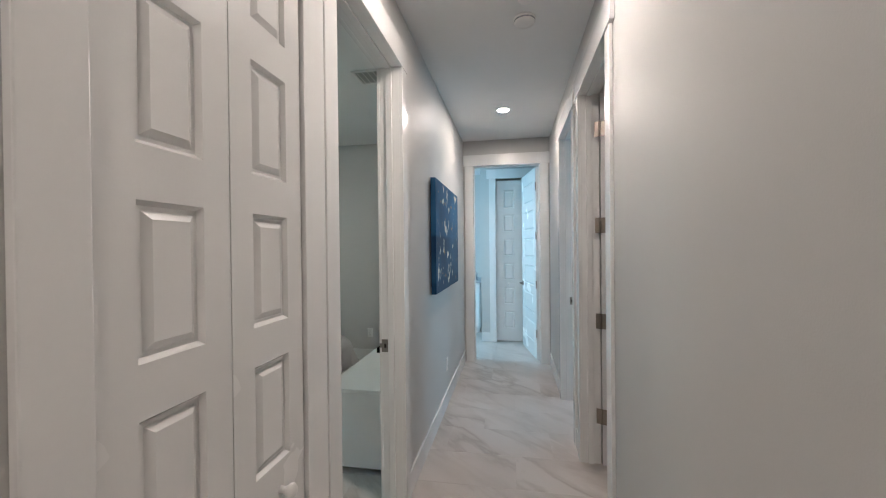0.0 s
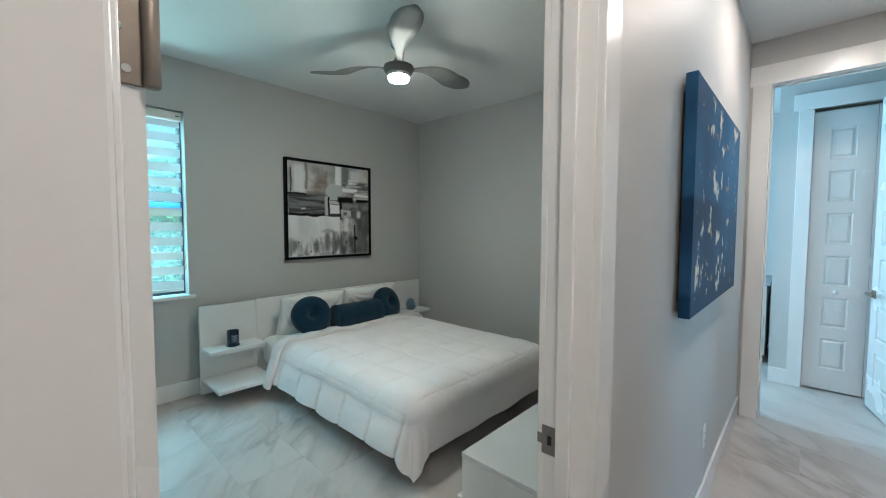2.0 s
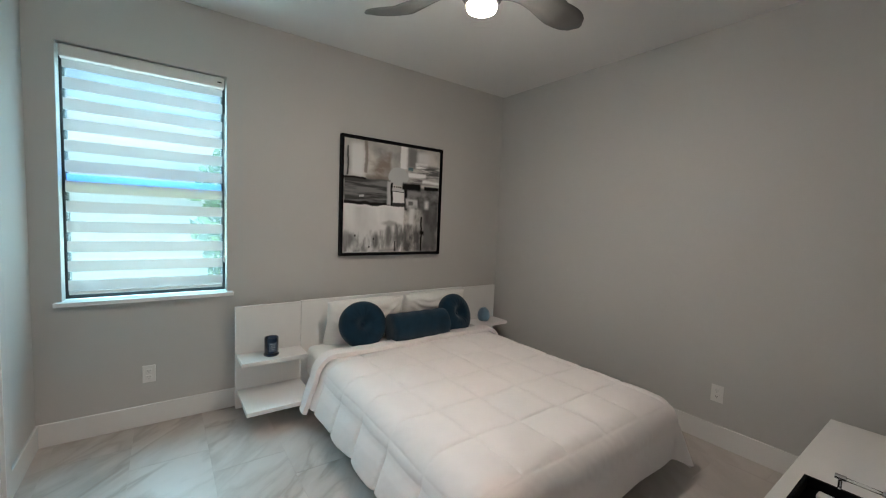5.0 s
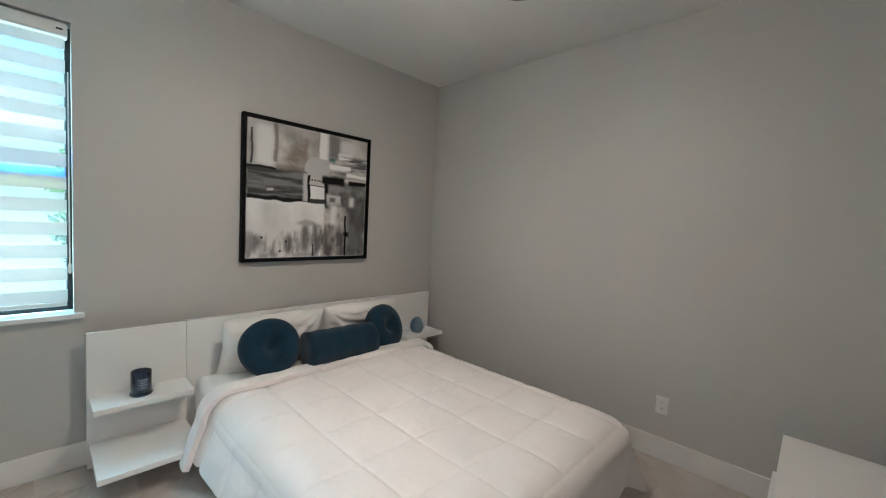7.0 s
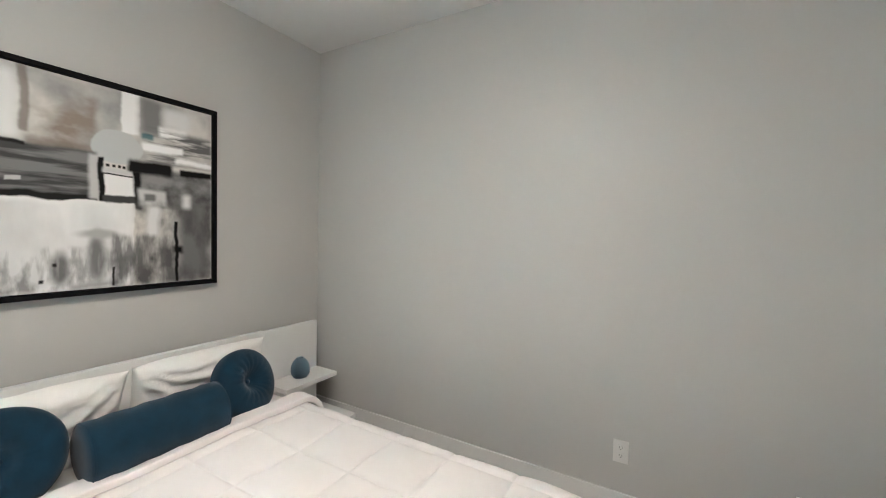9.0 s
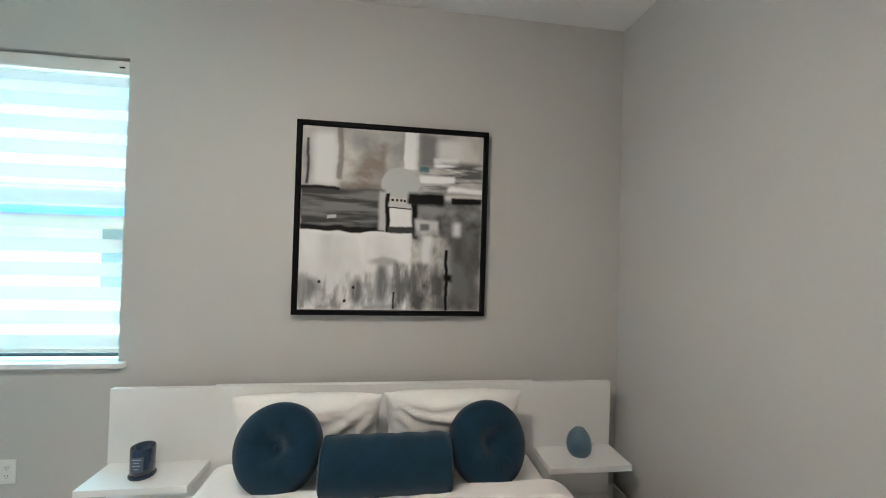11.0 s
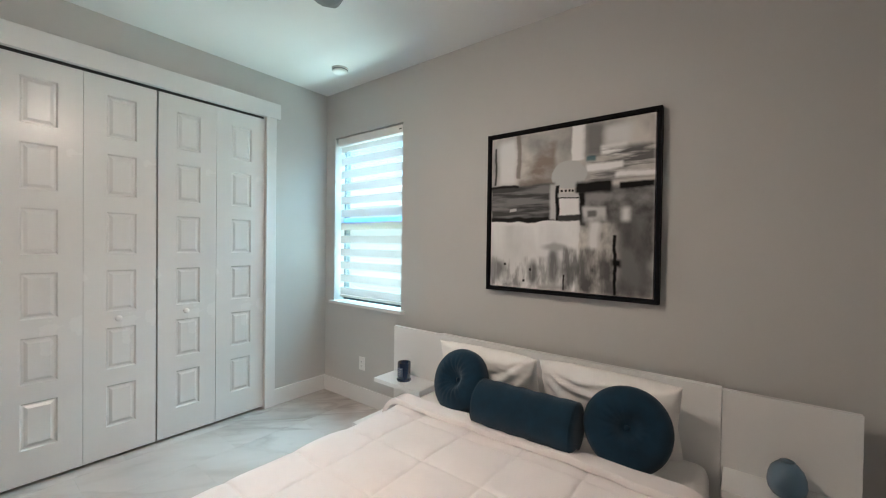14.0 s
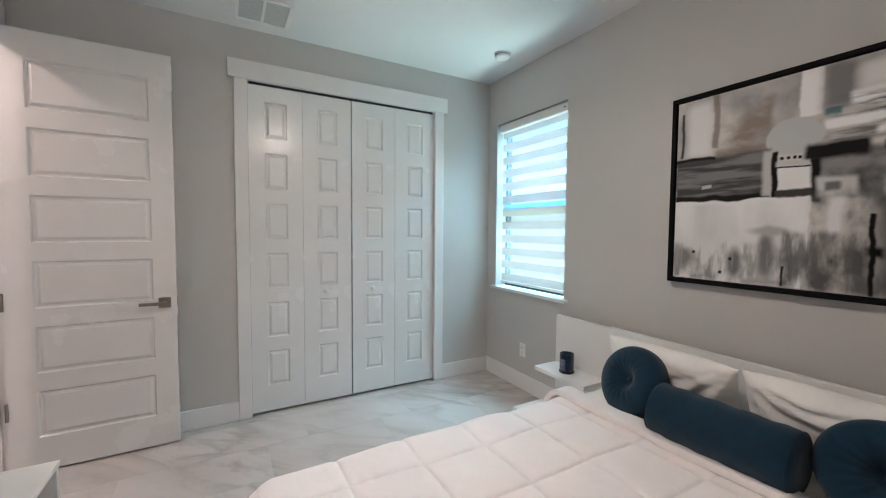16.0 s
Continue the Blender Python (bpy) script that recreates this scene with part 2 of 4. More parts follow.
    for u, v in ((0.11, 0.15), (0.245, 0.05), (0.29, 0.12)):
        p.block(u - 0.008, u + 0.008, v - 0.008, v + 0.008, 0.02, 0.005)
    p.block(0.34, 0.50, 0.0, 0.03, 0.35, 0.02)
    p.block(0.475, 0.60, 0.575, 0.60, 0.55, 0.008)
    p.block(0.475, 0.60, 0.567, 0.575, 0.01, 0.003)
    for u in (0.495, 0.52, 0.545, 0.565):
        p.block(u - 0.007, u + 0.007, 0.605, 0.619, 0.01, 0.004)
    p.block(0.795, 0.812, 0.0, 0.34, 0.006, 0.005)
    p.block(0.785, 0.835, 0.165, 0.2, 0.004, 0.012)
    p.block(0.505, 0.515, 0.0, 0.1, 0.02, 0.004)
    return p.done()


def blossom_art():
    p = Paint("blossom_canvas", (0.016, 0.055, 0.125), 0.03, 0.5)
    p.streaks(-0.2, 1.2, 0.1, 1.2, (0.05, 0.14, 0.27), 1.6, 1.6, 0.5, 0.2)
    p.streaks(-0.2, 1.2, -0.2, 0.5, (0.012, 0.03, 0.07), 2, 2, 0.5, 0.2)
    p.streaks(0.15, 0.97, 0.55, 0.97, (0.62, 0.55, 0.44), 11, 8, 0.62, 0.03)
    p.streaks(0.05, 0.95, 0.05, 0.6, (0.60, 0.56, 0.48), 13, 8, 0.63, 0.03)
    p.streaks(0.05, 0.97, 0.05, 0.9, (0.35, 0.20, 0.09), 16, 13, 0.68, 0.02)
    p.streaks(0.05, 0.6, 0.05, 0.35, (0.70, 0.62, 0.48), 12, 10, 0.62, 0.03)
    return p.done()


def sheer():
    """Fine open net between the closed bands of the blind."""
    m = bpy.data.materials.new("sheer_net")
    m.use_nodes = True
    n, l = m.node_tree.nodes, m.node_tree.links
    n.remove(n["Principled BSDF"])
    tr, di, mix = n.new("ShaderNodeBsdfTransparent"), n.new("ShaderNodeBsdfTranslucent"), n.new("ShaderNodeMixShader")
    di.inputs[0].default_value = (0.80, 0.88, 0.92, 1)
    mix.inputs[0].default_value = 0.06
    l.new(tr.outputs[0], mix.inputs[1]), l.new(di.outputs[0], mix.inputs[2]), l.new(mix.outputs[0], n["Material Output"].inputs[0])
    return m


def vinyl(name, colour):
    """Rail surface made translucent so outside light shows through in the given colour."""
    m = bpy.data.materials.new(name)
    m.use_nodes = True
    n, l = m.node_tree.nodes, m.node_tree.links
    n.remove(n["Principled BSDF"])
    di, tr, mix = n.new("ShaderNodeBsdfDiffuse"), n.new("ShaderNodeBsdfTranslucent"), n.new("ShaderNodeMixShader")
    for s in (di, tr):
        s.inputs[0].default_value = (*colour, 1)
    mix.inputs[0].default_value = 0.5
    l.new(di.outputs[0], mix.inputs[1]), l.new(tr.outputs[0], mix.inputs[2]), l.new(mix.outputs[0], n["Material Output"].inputs[0])
    return m


def band_cloth():
    """White dim-out cloth of the blind's closed bands, that daylight shines through."""
    m = bpy.data.materials.new("band_cloth")
    m.use_nodes = True
    n, l = m.node_tree.nodes, m.node_tree.links
    n.remove(n["Principled BSDF"])
    di, tr, mix = n.new("ShaderNodeBsdfDiffuse"), n.new("ShaderNodeBsdfTranslucent"), n.new("ShaderNodeMixShader")
    no = n.new("ShaderNodeTexNoise")
    no.inputs["Scale"].default_value = 300
    ramp = n.new("ShaderNodeValToRGB")
    ramp.color_ramp.elements[0].color, ramp.color_ramp.elements[1].color = (0.72, 0.75, 0.76, 1), (0.82, 0.84, 0.85, 1)
    l.new(no.outputs["Fac"], ramp.inputs[0])
    l.new(ramp.outputs[0], di.inputs[0])
    tr.inputs[0].default_value = (0.92, 0.70, 0.64, 1)
    mix.inputs[0].default_value = 0.08
    weave, holes = n.new("ShaderNodeMixShader"), n.new("ShaderNodeBsdfTransparent")
    weave.inputs[0].default_value = 0.34
    l.new(di.outputs[0], mix.inputs[1]), l.new(tr.outputs[0], mix.inputs[2])
    l.new(mix.outputs[0], weave.inputs[1]), l.new(holes.outputs[0], weave.inputs[2]), l.new(weave.outputs[0], n["Material Output"].inputs[0])
    return m


WALL = material("wall_paint", (0.525, 0.52, 0.505), 0.5, vary=0.02, scale=1.5, bump=0.12, grain=260, spec=0.32)
WHITE = material("ceiling_paint", (0.74, 0.74, 0.73), 0.7, vary=0.02, scale=1.5, bump=0.15, grain=180)
TRIM = material("trim_paint", (0.76, 0.76, 0.75), 0.24, vary=0.02, scale=3, bump=0.03, grain=90)
DOOR = material("door_paint", (0.74, 0.74, 0.73), 0.26, vary=0.02, scale=3, bump=0.04, grain=160)
LACQUER = material("white_lacquer", (0.78, 0.78, 0.77), 0.32, vary=0.015, scale=4)
TILE = marble()
GROUT = material("grout", (0.50, 0.465, 0.44), 0.9, vary=0.1, scale=20, bump=0.3)
STRIKE = material("satin_nickel", (0.24, 0.225, 0.205), 0.45, 0.7, vary=0.08, scale=30)
STEEL = material("brushed_nickel", (0.28, 0.245, 0.21), 0.45, 1.0, vary=0.08, scale=30)
CHROME = material("chrome", (0.72, 0.74, 0.75), 0.08, 1.0, vary=0.03, scale=10)
BLADE = material("brushed_blade", (0.20, 0.20, 0.195), 0.6, 0.35, vary=0.1, scale=8)
BLACK = material("black_frame", (0.005, 0.005, 0.006), 0.6, vary=0.2, scale=20, spec=0.08)
SCREEN = material("tv_screen", (0.003, 0.004, 0.005), 0.3, vary=0.1, scale=2, spec=0.08)
PLASTIC = material("white_plastic", (0.76, 0.75, 0.73), 0.4, vary=0.02)
DARK = material("dark_gap", (0.02, 0.02, 0.02), 0.8, vary=0.2)
DUVET = material("white_cotton", (0.86, 0.82, 0.812), 0.85, vary=0.02, scale=7, bump=0.2, grain=500, spec=0.25, sheen=0.15)
LINEN = material("pillow_linen", (0.87, 0.855, 0.83), 0.8, vary=0.03, scale=8, bump=0.3, grain=420, spec=0.25)
VELVET = material("teal_velvet", (0.004, 0.026, 0.050), 0.8, vary=0.25, scale=14, bump=0.3, grain=500, spec=0.2, sheen=0.16)
CANDLE = material("navy_glass", (0.008, 0.02, 0.05), 0.12, vary=0.2, scale=9, coat=0.6)
VASE = glass("blue_glass", (0.50, 0.66, 0.78), 0.35)
ACRYLIC = glass("acrylic", (0.95, 0.97, 0.97), 0.05)
PANE = glass("tinted_window_glass", (0.83, 0.845, 0.85))
ALU = material("window_frame_black", (0.02, 0.022, 0.025), 0.45, vary=0.15, scale=20)
# The sky's blue reflection is put into this rail's colour.
RAIL = vinyl("sash_sky_reflection_blue", (0.25, 0.52, 0.95))
RAILB = vinyl("sash_cream_vinyl", (0.88, 0.86, 0.66))
CLOTH, NET = band_cloth(), sheer()
FILTER = material("grille_grey", (0.50, 0.51, 0.50), 0.7, vary=0.1, scale=60, bump=0.4, grain=200)
STONE = material("vanity_stone", (0.3, 0.31, 0.33), 0.3, vary=0.3, scale=40)
LABEL = material("candle_label", (0.05, 0.08, 0.13), 0.6, vary=0.1)
PRINT = material("label_print", (0.35, 0.38, 0.42), 0.6, vary=0.1)
GRASS = material("lawn", (0.07, 0.12, 0.03), 0.9, vary=0.4, scale=8, bump=0.5, grain=60)
STUCCO = material("neighbour_stucco", (0.75, 0.74, 0.71), 0.9, vary=0.05, scale=3, bump=0.4, grain=60)
LEAF = material("leaf_green", (0.06, 0.14, 0.025), 0.6, vary=0.5, scale=7)
BARK = material("bark", (0.12, 0.09, 0.06), 0.9, vary=0.3, scale=20, bump=0.5)
CONCRETE = material("pale_concrete", (0.62, 0.60, 0.57), 0.9, vary=0.12, scale=4, bump=0.3, grain=80)
ROOF = material("roof_tile", (0.25, 0.22, 0.2), 0.8, vary=0.2, scale=12)
LAMP_FAN = glow("fan_diffuser", (1.0, 0.84, 0.68), FAN_LIGHT)
LAMP_CAN = glow("can_diffuser", (1.0, 0.75, 0.62), CAN_LIGHT)


# ---- building blocks ----
def box(bm, x0, x1, y0, y1, z0, z1, bevel=0.0):
    v = [bm.verts.new(p) for p in ((x0, y0, z0), (x1, y0, z0), (x1, y1, z0), (x0, y1, z0), (x0, y0, z1), (x1, y0, z1), (x1, y1, z1), (x0, y1, z1))]
    f = [bm.faces.new([v[i] for i in q]) for q in ((3, 2, 1, 0), (4, 5, 6, 7), (0, 1, 5, 4), (1, 2, 6, 5), (2, 3, 7, 6), (3, 0, 4, 7))]
    if bevel:
        bmesh.ops.bevel(bm, geom=list({e for q in f for e in q.edges}), offset=bevel, segments=2, affect="EDGES", profile=0.5)
    return bm


def blk(x0, x1, y0, y1, z0, z1, bevel=0.0):
    return box(bmesh.new(), min(x0, x1), max(x0, x1), min(y0, y1), max(y0, y1), min(z0, z1), max(z0, z1), bevel)


def turned(profile, steps=32, cap=True):
    """A body turned round z from pairs of radius and height."""
    bm = bmesh.new()
    rings = [[bm.verts.new((r * math.cos(2 * math.pi * i / steps), r * math.sin(2 * math.pi * i / steps), z)) for i in range(steps)] for r, z in profile]
    for a, c in zip(rings, rings[1:]):
        for i in range(steps):
            bm.faces.new((a[i], a[(i + 1) % steps], c[(i + 1) % steps], c[i]))
    if cap:
        bm.faces.new(rings[0][::-1]), bm.faces.new(rings[-1])
    return bm


def moved(bm, m):
    bmesh.ops.transform(bm, matrix=m, verts=bm.verts)
    return bm


def mesh_of(name, bm, mat, smooth=False):
    bmesh.ops.recalc_face_normals(bm, faces=bm.faces)
    me = bpy.data.meshes.new(name)
    bm.to_mesh(me)
    bm.free()
    me.materials.append(mat)
    if smooth:
        me.shade_smooth()
    return me


def part(name, bm, mat, parent, label="", smooth=False):
    ob = new(name, mesh_of(name, bm, mat, smooth))
    ob.parent = parent
    return tagged(ob, label=label)


def thing(name, label, category, m=None, group="", kind=""):
    ob = new(name)
    ob.empty_display_size = 0.1
    ob.matrix_basis = m if m is not None else Matrix()
    return tagged(ob, label, category, group, kind)


def solid(name, bm, mat, label, category, kind="structure", smooth=False):
    return tagged(new(name, mesh_of(name, bm, mat, smooth)), label, category, kind=kind)


def wall(name, x0, x1, y0, y1, holes, label, mat=None, top=2.79):
    """A wall slab along its longer side; holes are (from, to, bottom, top) along it."""
    bm, along = bmesh.new(), (x1 - x0) > (y1 - y0)
    a, e = (x0, x1) if along else (y0, y1)

    def piece(p, q, z0, z1):
        if q - p > 1e-4 and z1 - z0 > 1e-4:
            box(bm, p, q, y0, y1, z0, z1) if along else box(bm, x0, x1, p, q, z0, z1)
    for h0, h1, z0, z1 in sorted(holes):
        if z0 == 0:  # room for the jambs that line a doorway
            h0, h1, z1 = h0 - 0.008, h1 + 0.008, z1 + 0.008
        piece(a, h0, 0, top), piece(h0, h1, 0, z0), piece(h0, h1, z1, top)
        a = h1
    piece(a, e, 0, top)
    return solid(name, bm, mat or WALL, label, "wall")


# ---- floor, ceilings and walls ----
H = 2.782
floor = solid("floor", blk(-4.3, 3.1, -1.6, 7.7, -0.12, -0.0012), GROUT, "pale marble-look porcelain floor tiles with thin grout joints", "floor")
for nm, x0, x1, y0, y1 in (("ceiling_bedroom", -4.25, -0.81, 1.35, 5.1), ("ceiling_hall", -0.81, 0.485, -1.6, 5.235), ("ceiling_bath", -2.3, 1.2, 5.235, 7.7), ("ceiling_side_rooms", 0.485, 3.1, -1.6, 5.235), ("ceiling_closets", -4.25, -0.81, 0.6, 1.35)):
    solid(nm, blk(x0, x1, y0, y1, H, H + 0.12), WHITE, "smooth white painted ceiling", "ceiling")
wall("wall_west", -4.27, -4.10, 0.6, 5.35, [(1.60, 2.46, 0.86, 2.365)], "light grey painted bedroom wall behind the bed")
wall("wall_north", -4.10, -0.69, 5.10, 5.35, [], "plain light grey painted bedroom wall")
wall("wall_south", -4.10, -0.81, 1.35, 1.47, [(-3.502, -2.005, 0, 2.43)], "light grey painted bedroom wall with the wide closet")
wall("wall_hall_west", -0.80, -0.69, -1.6, 5.10, [(0.787, 1.372, 0, 2.43), (1.588, 2.398, 0, 2.45)], "light painted wall between hallway and bedroom")
wall("wall_hall_east", 0.37, 0.485, -1.6, 5.235, [(2.27, 3.04, 0, 2.45), (3.335, 4.115, 0, 2.45)], "light painted hallway wall with two doorways")
wall("wall_hall_end", -0.69, 1.2, 5.235, 5.35, [(-0.565, 0.25, 0, 2.46)], "light painted wall at the end of the hallway")
wall("wall_hall_back", -0.69, 0.37, -1.7, -1.6, [], "light painted hallway wall")
# Unseen walls added behind the closed closet doors to keep light out.
wall("wall_closet_back", -4.10, -0.81, 0.6, 0.68, [], "unseen closet wall that shuts out light")
wall("wall_closet_side", -1.5, -1.42, 0.68, 1.35, [], "unseen closet wall that shuts out light")
wall("wall_bath_closet", -0.56, 1.2, 6.27, 6.37, [(-0.33, 0.43, 0, 2.47)], "pale painted wall round a narrow closet")
wall("wall_bath_return", -0.56, -0.46, 6.37, 7.6, [], "pale painted wall")
wall("wall_bath_north", -2.3, -0.56, 7.6, 7.7, [], "pale painted wall")
# The window opening is added, placed so its lamp reaches the closet front.
wall("wall_bath_west", -2.4, -2.3, 5.35, 7.7, [(5.45, 6.15, 0.9, 2.3)], "pale painted wall with an added unseen window opening")
wall("wall_bath_east", 1.1, 1.2, 5.35, 6.27, [], "pale painted wall")
# Also unseen, closing the end room's closet against light.
wall("wall_bath_closet_back", -0.46, 1.2, 6.95, 7.05, [], "unseen closet wall that shuts out light")
wall("wall_side_divide", 0.485, 3.0, 3.15, 3.24, [], "pale painted wall")
wall("wall_side_south", 0.485, 3.0, 1.3, 1.4, [], "pale painted wall")
wall("wall_side_north", 1.2, 3.0, 5.235, 5.335, [], "pale painted wall")
# Unseen window opening, added to hold the side rooms' lamp.
wall("wall_side_east", 3.0, 3.1, 1.3, 5.335, [(3.6, 4.9, 0.9, 2.3)], "pale painted wall with an added unseen window opening")

# Fill lamps set in the two added openings, giving bluish light.
window_lamp("bath_daylight", pose(-2.33, 5.8, 1.6, 0, -90, 0), 1.35, 0.66, 38.0, (0.55, 0.82, 1.0))
window_lamp("side_daylight", pose(3.03, 4.25, 1.6, 0, 90, 0), 1.35, 1.25, 19.0, (0.55, 0.8, 1.0))


def trim(name, bm, label, cat="trim"):
    return solid(name, bm, TRIM, label, cat)


def baseboard(x0, x1, y0, y1):
    trim("baseboard", blk(x0, x1, y0, y1, 0, 0.14, 0.004), "tall flat white painted baseboard", "baseboard")


T = 0.014
for q in ((-4.10, -4.10 + T, 1.47, 5.10), (-4.10 + T, -0.81, 5.10 - T, 5.10), (-4.10 + T, -3.587, 1.47, 1.47 + T), (-1.92, -0.83, 1.47, 1.47 + T), (-0.81 - T, -0.81, 2.475, 5.10 - T),
          (-0.69, -0.69 + T, 2.475, 5.235), (-0.69, -0.69 + T, -1.6, 0.70), (0.37 - T, 0.37, -1.6, 2.17), (0.37 - T, 0.37, 4.215, 5.235), (0.37 - T, 0.37, 3.135, 3.24),
          (-0.56, -0.43, 6.27 - T, 6.27), (0.52, 1.1, 6.27 - T, 6.27)):
    baseboard(*q)


def casing(axis, face, out, a0, a1, top, w=0.09, head=0.14, wl=None, wr=None, over=0.035):
    """Flat white boards round an opening on one wall face: two sides and a taller head."""
    wl, wr = w if wl is None else wl, w if wr is None else wr
    lo, hi = sorted((face, face + out * 0.018))
    lo2, hi2 = sorted((face, face + out * 0.023))

    def put(name, p, q, z0, z1, f0, f1, lab):
        trim(name, blk(p, q, f0, f1, z0, z1, 0.003) if axis == "x" else blk(f0, f1, p, q, z0, z1, 0.003), lab)
    if wl:
        put("trim", a0 - wl, a0, 0, top, lo, hi, "flat white painted door casing")
    if wr:
        put("trim", a1, a1 + wr, 0, top, lo, hi, "flat white painted door casing")
    put("trim", a0 - wl - (over if wl else 0), a1 + wr + (over if wr else 0), top, top + head, lo2, hi2, "flat white painted head casing")


def lining(axis, f0, f1, a0, a1, top, t=0.018, stop=None):
    """Jambs and head that line an opening, with a door stop."""
    def put(name, p, q, z0, z1, g0, g1, lab):
        trim(name, blk(p, q, g0, g1, z0, z1, 0.002) if axis == "x" else blk(g0, g1, p, q, z0, z1, 0.002), lab)
    put("door_jamb", a0, a0 + t, 0, top, f0, f1, "white painted door jamb")
    put("door_jamb", a1 - t, a1, 0, top, f0, f1, "white painted door jamb")
    put("door_jamb", a0 + t, a1 - t, top - t, top, f0, f1, "white painted door jamb")
    if stop:
        s0, s1 = stop
        put("door_stop", a0 + t, a0 + t + 0.012, 0, top - t, s0, s1, "white painted door stop")
        put("door_stop", a1 - t - 0.012, a1 - t, 0, top - t, s0, s1, "white painted door stop")
        put("door_stop", a0 + t + 0.012, a1 - t - 0.012, top - t - 0.012, top - t, s0, s1, "white painted door stop")


# hallway closet, bedroom doorway (both faces), end doorway, two doorways opposite
casing("y", -0.69, 1, 0.787, 1.372, 2.43, wr=0.1215)
trim("trim", blk(-0.69, -0.667, 1.496, 2.505, 2.45, 2.59, 0.003), "flat white painted head casing")
trim("trim", blk(-0.69, -0.668, 1.496, 1.588, 0, 2.45, 0.004), "flat white painted door casing")
trim("trim", blk(-0.69, -0.670, 2.398, 2.485, 0, 2.45, 0.003), "flat white painted door casing")
lining("y", -0.801, -0.688, 1.588 - 0.018, 2.398 + 0.018, 2.45 + 0.018, stop=(-0.765, -0.73))
casing("y", -0.80, -1, 1.588, 2.398, 2.45, wl=0.08, wr=0.055, over=0.01)
lining("y", -0.79, -0.692, 0.787 - 0.012, 1.372 + 0.012, 2.43 + 0.012, t=0.012)
casing("x", 5.235, -1, -0.565, 0.25, 2.46, w=0.105, over=0.018)
lining("x", 5.234, 5.352, -0.565 - 0.018, 0.25 + 0.018, 2.46 + 0.018, stop=(5.28, 5.31))
casing("y", 0.37, -1, 2.27, 3.04, 2.45)
lining("y", 0.369, 0.487, 2.27 - 0.018, 3.04 + 0.018, 2.45 + 0.018, stop=(0.405, 0.44))
casing("y", 0.37, -1, 3.335, 4.115, 2.45)
lining("y", 0.369, 0.487, 3.335 - 0.018, 4.115 + 0.018, 2.45 + 0.018, stop=(0.405, 0.44))
casing("x", 1.47, 1, -3.502, -2.005, 2.43, w=0.085, head=0.128)
lining("x", 1.35, 1.47, -3.502 - 0.012, -2.005 + 0.012, 2.43 + 0.012, t=0.012)
casing("x", 6.27, -1, -0.33, 0.43, 2.47, w=0.1)


# ---- doors ----
def frustum(bm, x0, x1, z0, z1, y0, y1, s):
    a = [bm.verts.new(p) for p in ((x0, y0, z0), (x1, y0, z0), (x1, y0, z1), (x0, y0, z1))]
    c = [bm.verts.new(p) for p in ((x0 + s, y1, z0 + s), (x1 - s, y1, z0 + s), (x1 - s, y1, z1 - s), (x0 + s, y1, z1 - s))]
    bm.faces.new(c)
    for i in range(4):
        bm.faces.new((a[i], a[(i + 1) % 4], c[(i + 1) % 4], c[i]))


def leaf(name, w, h, rows, margin, thick, parent, label="", both=False):
    """A moulded panel door leaf from x 0 to w, front face at y 0 looking to -y; rows are (bottom, top) of its panels."""
    d = 0.011
    bm = blk(0, w, d, thick - (d if both else 0), 0.0, h)
    sides = ((0, d),) + (((thick - d, thick),) if both else ())
    zs = [0.0] + [z for r in rows for z in r] + [h]
    for y0, y1 in sides:
        box(bm, 0, margin, y0, y1, 0, h), box(bm, w - margin, w, y0, y1, 0, h)
        for a, c in zip(zs[::2], zs[1::2]):
            box(bm, margin, w - margin, y0, y1, a, c)
    ob = part(name, bm, DOOR, parent, label)
    for side, (y0, y1) in enumerate(sides):
        for a, c in rows:
            pb = bmesh.new()
            base, top = (d, 0.002) if side == 0 else (thick - d, thick - 0.002)
            g = 0.008
            # sloping moulding round the recess, then the raised field
            frustum(pb, margin + g + 0.008, w - margin - g - 0.008, a + g + 0.008, c - g - 0.008, base, top, 0.015)
            part("panel", pb, DOOR, ob)
            mb = bmesh.new()
            y_out = y0 if side == 0 else y1
            o = [(margin, a), (w - margin, a), (w - margin, c), (margin, c)]
            i_ = [(margin + g, a + g), (w - margin - g, a + g), (w - margin - g, c - g), (margin + g, c - g)]
            vo = [mb.verts.new((x, y_out, z)) for x, z in o]
            vi = [mb.verts.new((x, base, z)) for x, z in i_]
            for k in range(4):
                mb.faces.new((vo[k], vo[(k + 1) % 4], vi[(k + 1) % 4], vi[k]))
            part("moulding", mb, DOOR, ob)
    return ob


ROWS6 = [(0.19 + 0.3655 * k, 0.19 + 0.3655 * k + 0.262) for k in range(6)]
ROWS_HALL = [(0.160 + 0.366 * k, 0.160 + 0.366 * k + 0.272) for k in range(6)]


def knob(parent, x, z):
    bm = turned([(0.011, 0), (0.009, 0.012), (0.012, 0.02), (0.018, 0.026), (0.019, 0.034), (0.013, 0.042), (0.004, 0.044)], 20)
    part("knob", moved(bm, Matrix.Translation((x, 0, z)) @ Matrix.Rotation(radians(90), 4, "X")), PLASTIC, parent, "round white knob", True)


def hinge(parent, m):
    h = part("hinge", moved(turned([(0.006, -0.05), (0.0075, -0.048), (0.0075, 0.048), (0.006, 0.05)], 12), m), STEEL, parent, "brushed nickel hinge", True)
    part("hinge_plate", moved(blk(0.002, 0.032, -0.002, 0.001, -0.05, 0.05, 0.001), m), STEEL, h)
    part("hinge_plate", moved(blk(-0.034, -0.002, -0.002, 0.001, -0.05, 0.05, 0.001), m), STEEL, h)


